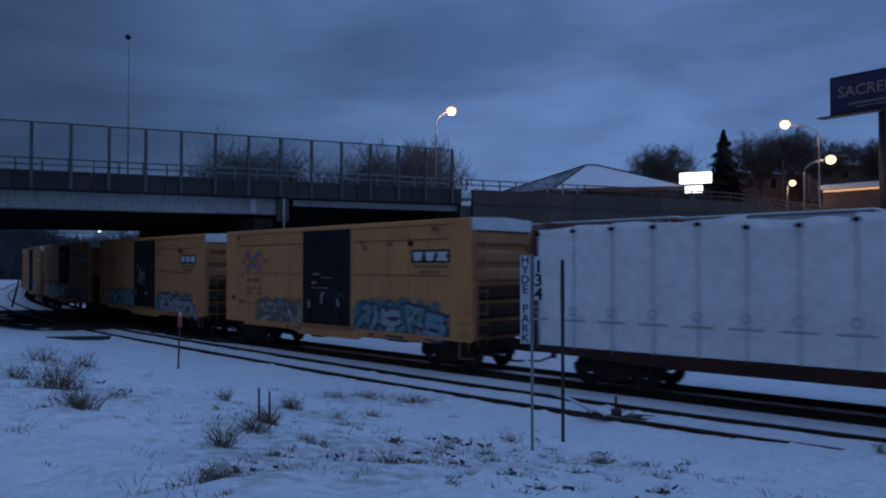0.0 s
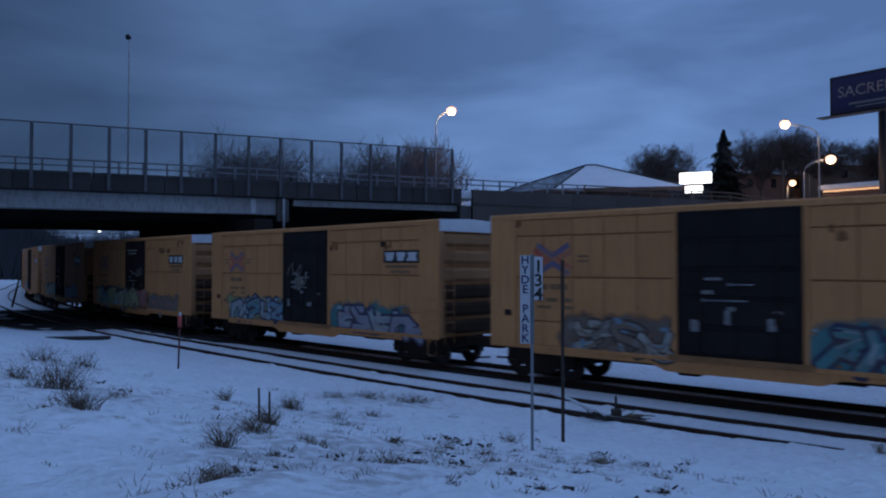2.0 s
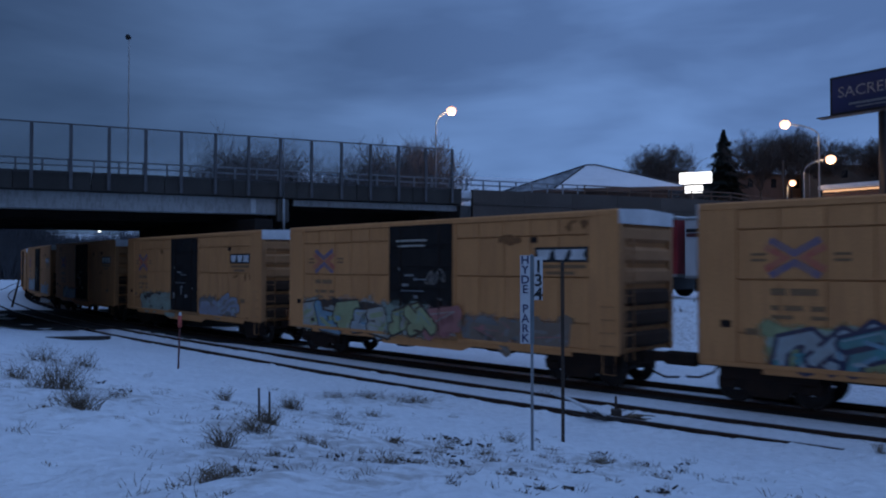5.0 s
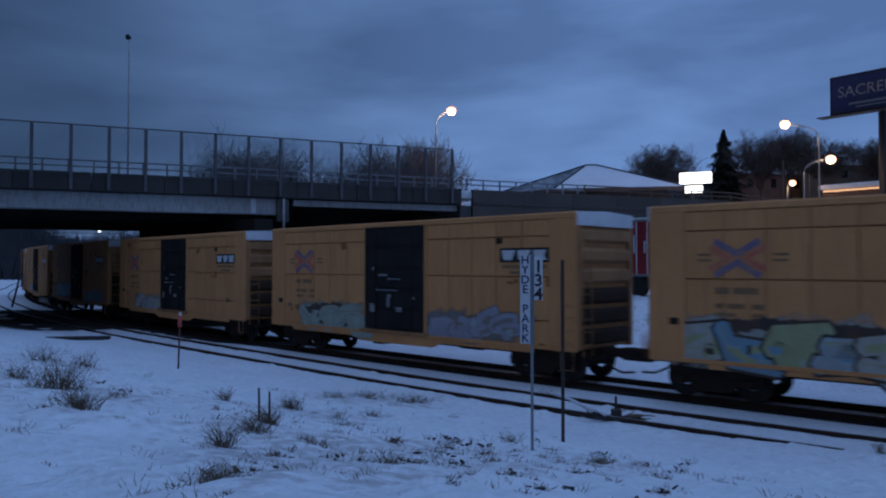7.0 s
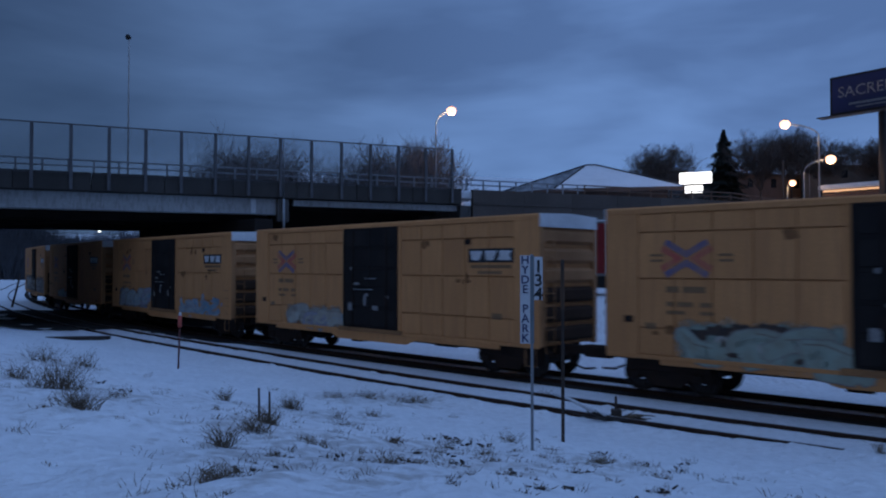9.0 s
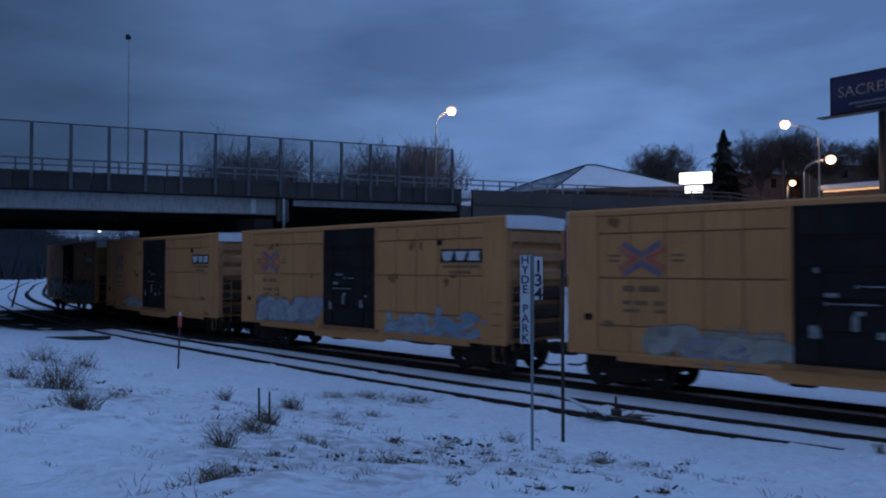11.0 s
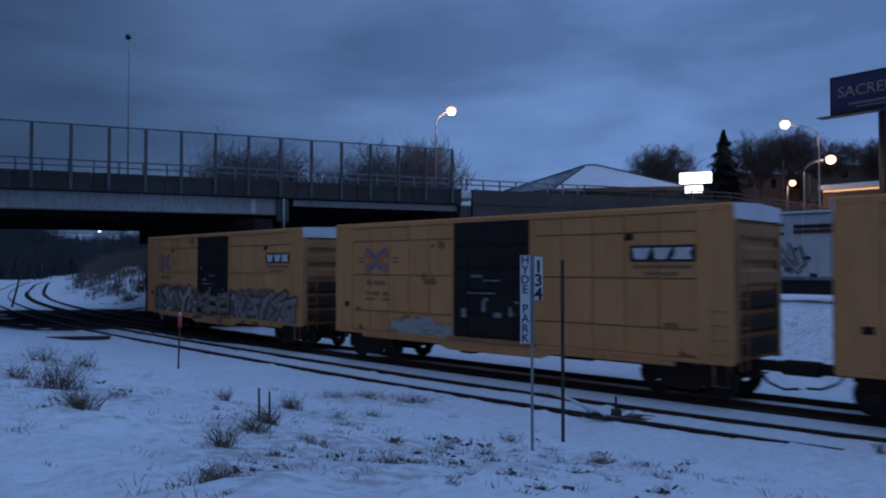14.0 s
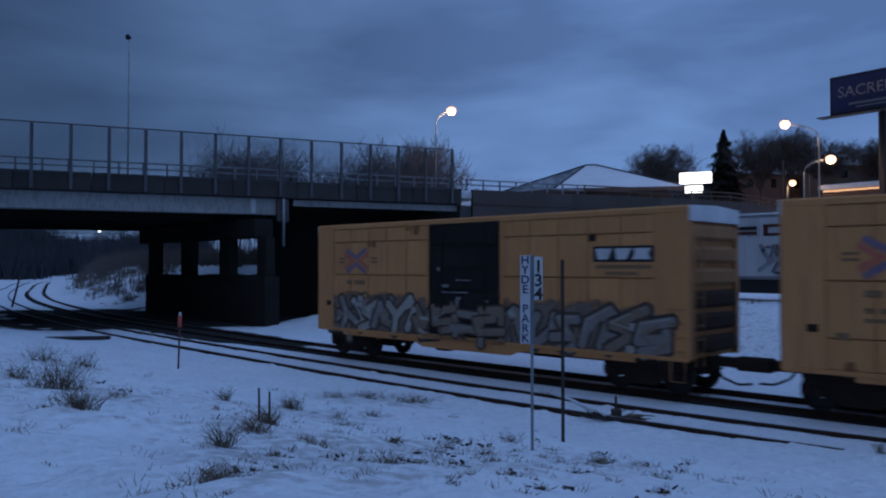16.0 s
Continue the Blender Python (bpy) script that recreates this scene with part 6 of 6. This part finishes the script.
# fallen branch and switch debris beside the siding
deb = thing("fallen_branch", "pale broken branch with dark debris beside the rail", "branch", m=pose(3.6, 17.6, gz(3.6, 17.6)))
bm = bmesh.new()
tube(bm, [(-0.95, 1.2, 0.42), (-0.6, 0.85, 0.36), (-0.2, 0.35, 0.2), (0.25, 0.0, 0.06)], [0.03, 0.04, 0.045, 0.05], 7)
part("main_limb", bm, "sign_white", deb, "pale barkless limb")
rnd = random.Random(8)
for k in range(16):
    bm = bmesh.new()
    a, l = rnd.uniform(-0.5, 0.5) + (math.pi if k % 2 else 0), rnd.uniform(0.3, 1.1)
    c = Vector((0.25 + rnd.uniform(-0.3, 0.3), rnd.uniform(-0.15, 0.15), 0.05))
    tube(bm, [c, c + Vector((math.cos(a) * l * 0.5, math.sin(a) * l * 0.5, rnd.uniform(0.02, 0.12))), c + Vector((math.cos(a) * l, math.sin(a) * l, rnd.uniform(0.0, 0.2)))], [0.03, 0.022, 0.01], 5)
    part("twig", bm, "bark" if k % 4 else "weed", deb)
bm = bmesh.new()
tube(bm, [(0.4, 0.35, 0.0), (0.4, 0.35, 0.5)], 0.03, 6)
box(bm, 0.3, 0.52, 0.25, 0.45, 0.02, 0.22, bevel=0.03)
part("stub", bm, "wood_dark", deb)

# leaning pole in the far field
bm = bmesh.new()
tube(bm, [(0, 0, -0.3), (0.75, 0, 2.75)], [0.09, 0.07], 8)
thing("leaning_pole", "short dark pole leaning beside the far track", "pole", m=pose(-35.8, 64.25, gz(-35.8, 64.25)), bm=bm, materials=["wood_dark"])

# far window light in the woods
bm = bmesh.new()
bmesh.ops.create_icosphere(bm, subdivisions=2, radius=0.26)
thing("far_lamp", "small distant white lamp in the woods", "lamp", m=pose(-66.0, 148.6, 10.1), bm=bm, materials=["sign_glow"])


bm = bmesh.new()
bmesh.ops.create_icosphere(bm, subdivisions=2, radius=0.1)
thing("far_lamp", "tiny distant lamp beside the brushy bank", "lamp", m=pose(-50.5, 125.0, 4.5), bm=bm, materials=["sign_glow"])

# ------------------------------------------------------------------ weeds in the foreground
def weed_mesh(seed, n, h, w):
    rnd = random.Random(seed)
    tw = Twigs()
    for _ in range(n):
        a, o = rnd.uniform(0, 6.283), rnd.random() * w * 0.35
        p = Vector((math.cos(a) * o, math.sin(a) * o * 0.7, -0.06))
        tw.stick(Vector((0, 0, -0.1)), p, 0.004, 0.004)
        d = Vector((rnd.uniform(-0.7, 0.7), rnd.uniform(-0.5, 0.5), 1)).normalized()
        l = h * rnd.uniform(0.4, 1.0)
        r = 0.0048 * rnd.uniform(0.7, 1.5)
        for k in range(3):
            q = p + d * l / 3
            tw.stick(p, q, r, r * 0.7)
            if k and rnd.random() < 0.7:
                e = q + Vector((rnd.uniform(-1, 1), rnd.uniform(-1, 1), rnd.uniform(0, 0.8))) * l * 0.22
                tw.stick(q, e, r * 0.7, r * 0.5)
            p, r = q, r * 0.7
            d = (d + Vector((rnd.uniform(-0.3, 0.3), rnd.uniform(-0.3, 0.3), -0.22))).normalized()
    return tw


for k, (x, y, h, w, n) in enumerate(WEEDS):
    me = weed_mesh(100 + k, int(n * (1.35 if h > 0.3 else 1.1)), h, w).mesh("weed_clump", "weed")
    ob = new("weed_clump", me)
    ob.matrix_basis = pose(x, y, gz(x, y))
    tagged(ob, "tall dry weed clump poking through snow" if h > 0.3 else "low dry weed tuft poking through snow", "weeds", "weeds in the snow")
# fine scattered stalks, with dark leaf scraps
rnd = random.Random(77)
tw = Twigs()
for _ in range(380):
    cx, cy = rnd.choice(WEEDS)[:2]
    x, y = cx + rnd.gauss(0, 1.0), cy + rnd.gauss(0, 1.1)
    if to_line(np.array([x]), np.array([y]))[1][0] < 5.8:
        continue
    z = gz(x, y)
    for _ in range(rnd.randint(3, 9)):
        p = Vector((x + rnd.gauss(0, 0.05), y + rnd.gauss(0, 0.06), z - 0.015))
        tw.stick(p, p + Vector((rnd.uniform(-0.05, 0.05), rnd.uniform(-0.04, 0.04), rnd.uniform(0.02, 0.08))), 0.0035, 0.0015)
tagged(new("grass_stalks", tw.mesh("grass_stalks", "weed")), "thin dry grass stalks scattered through the snow", "grass", kind="stuff")
# low flattened tufts and clods in the thin snow of the bank
tw = Twigs()
lit = Twigs()
for _ in range(230):
    x, y = rnd.gauss(0.6, 1.9), rnd.uniform(5.4, 13.5)
    if rnd.random() < 0.3:
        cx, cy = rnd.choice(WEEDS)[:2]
        x, y = cx + rnd.gauss(0, 0.8), cy + rnd.gauss(0, 0.8)
    if to_line(np.array([x]), np.array([y]))[1][0] < 6.0 or noise.noise((x * 0.8, y * 0.8, 4)) < -0.12:
        continue
    z = gz(x, y)
    size = rnd.uniform(0.4, 1.1) * (0.55 + 0.45 * min(1, (y - 5) / 4))
    lean = rnd.uniform(-0.5, 0.8)
    for _ in range(rnd.randint(8, 26)):
        p = Vector((x + rnd.gauss(0, 0.07) * size, y + rnd.gauss(0, 0.05) * size, z - 0.02))
        tw.stick(p, p + Vector((rnd.uniform(-0.08, 0.08) + lean * 0.06, rnd.uniform(-0.05, 0.05), rnd.uniform(0.02, 0.11))) * size, 0.004, 0.002)
    if rnd.random() < 0.4:
        for _ in range(rnd.randint(2, 5)):
            p = Vector((x + rnd.gauss(0, 0.08), y + rnd.gauss(0, 0.06), z + 0.002))
            lit.stick(p, p + Vector((rnd.uniform(-0.07, 0.07), rnd.uniform(-0.05, 0.05), rnd.uniform(0, 0.03))), rnd.uniform(0.012, 0.026), 0.01)
tagged(new("grass_tufts", tw.mesh("grass_tufts", "weed")), "low flattened dry grass tufts in thin snow", "grass", kind="stuff")
tagged(new("leaf_litter", lit.mesh("leaf_litter", "bark")), "dark clods and leaf litter showing through thin snow", "leaf litter", kind="stuff")

# ------------------------------------------------------------------ motion of the train
SPEED, GAIN = 8.1127, 0.01094


def car_pose(s, reach):
    p, q = line(s - reach)[0], line(s + reach)[0]
    d = q - p
    return Matrix.Translation((p + q) / 2) @ Matrix.Rotation(math.atan2(d.y, d.x), 4, "Z") @ Matrix.Rotation(-math.asin(d.z / d.length), 4, "Y")


def run(t):
    return SPEED * t + GAIN * t * t / 2


def motions():
    for car, gear, s0, reach in TRAIN:
        walk(car, [(k * 0.5, car_pose(s0 + run(k * 0.5), reach)) for k in range(33)])
        for g in gear:
            home = g.matrix_basis.copy()
            rows = []
            for k in range(241):
                t = k / 15
                rows.append((t, home @ Matrix.Rotation(run(t) / 0.455, 4, "Y")))
            walk(g, rows)


motions()
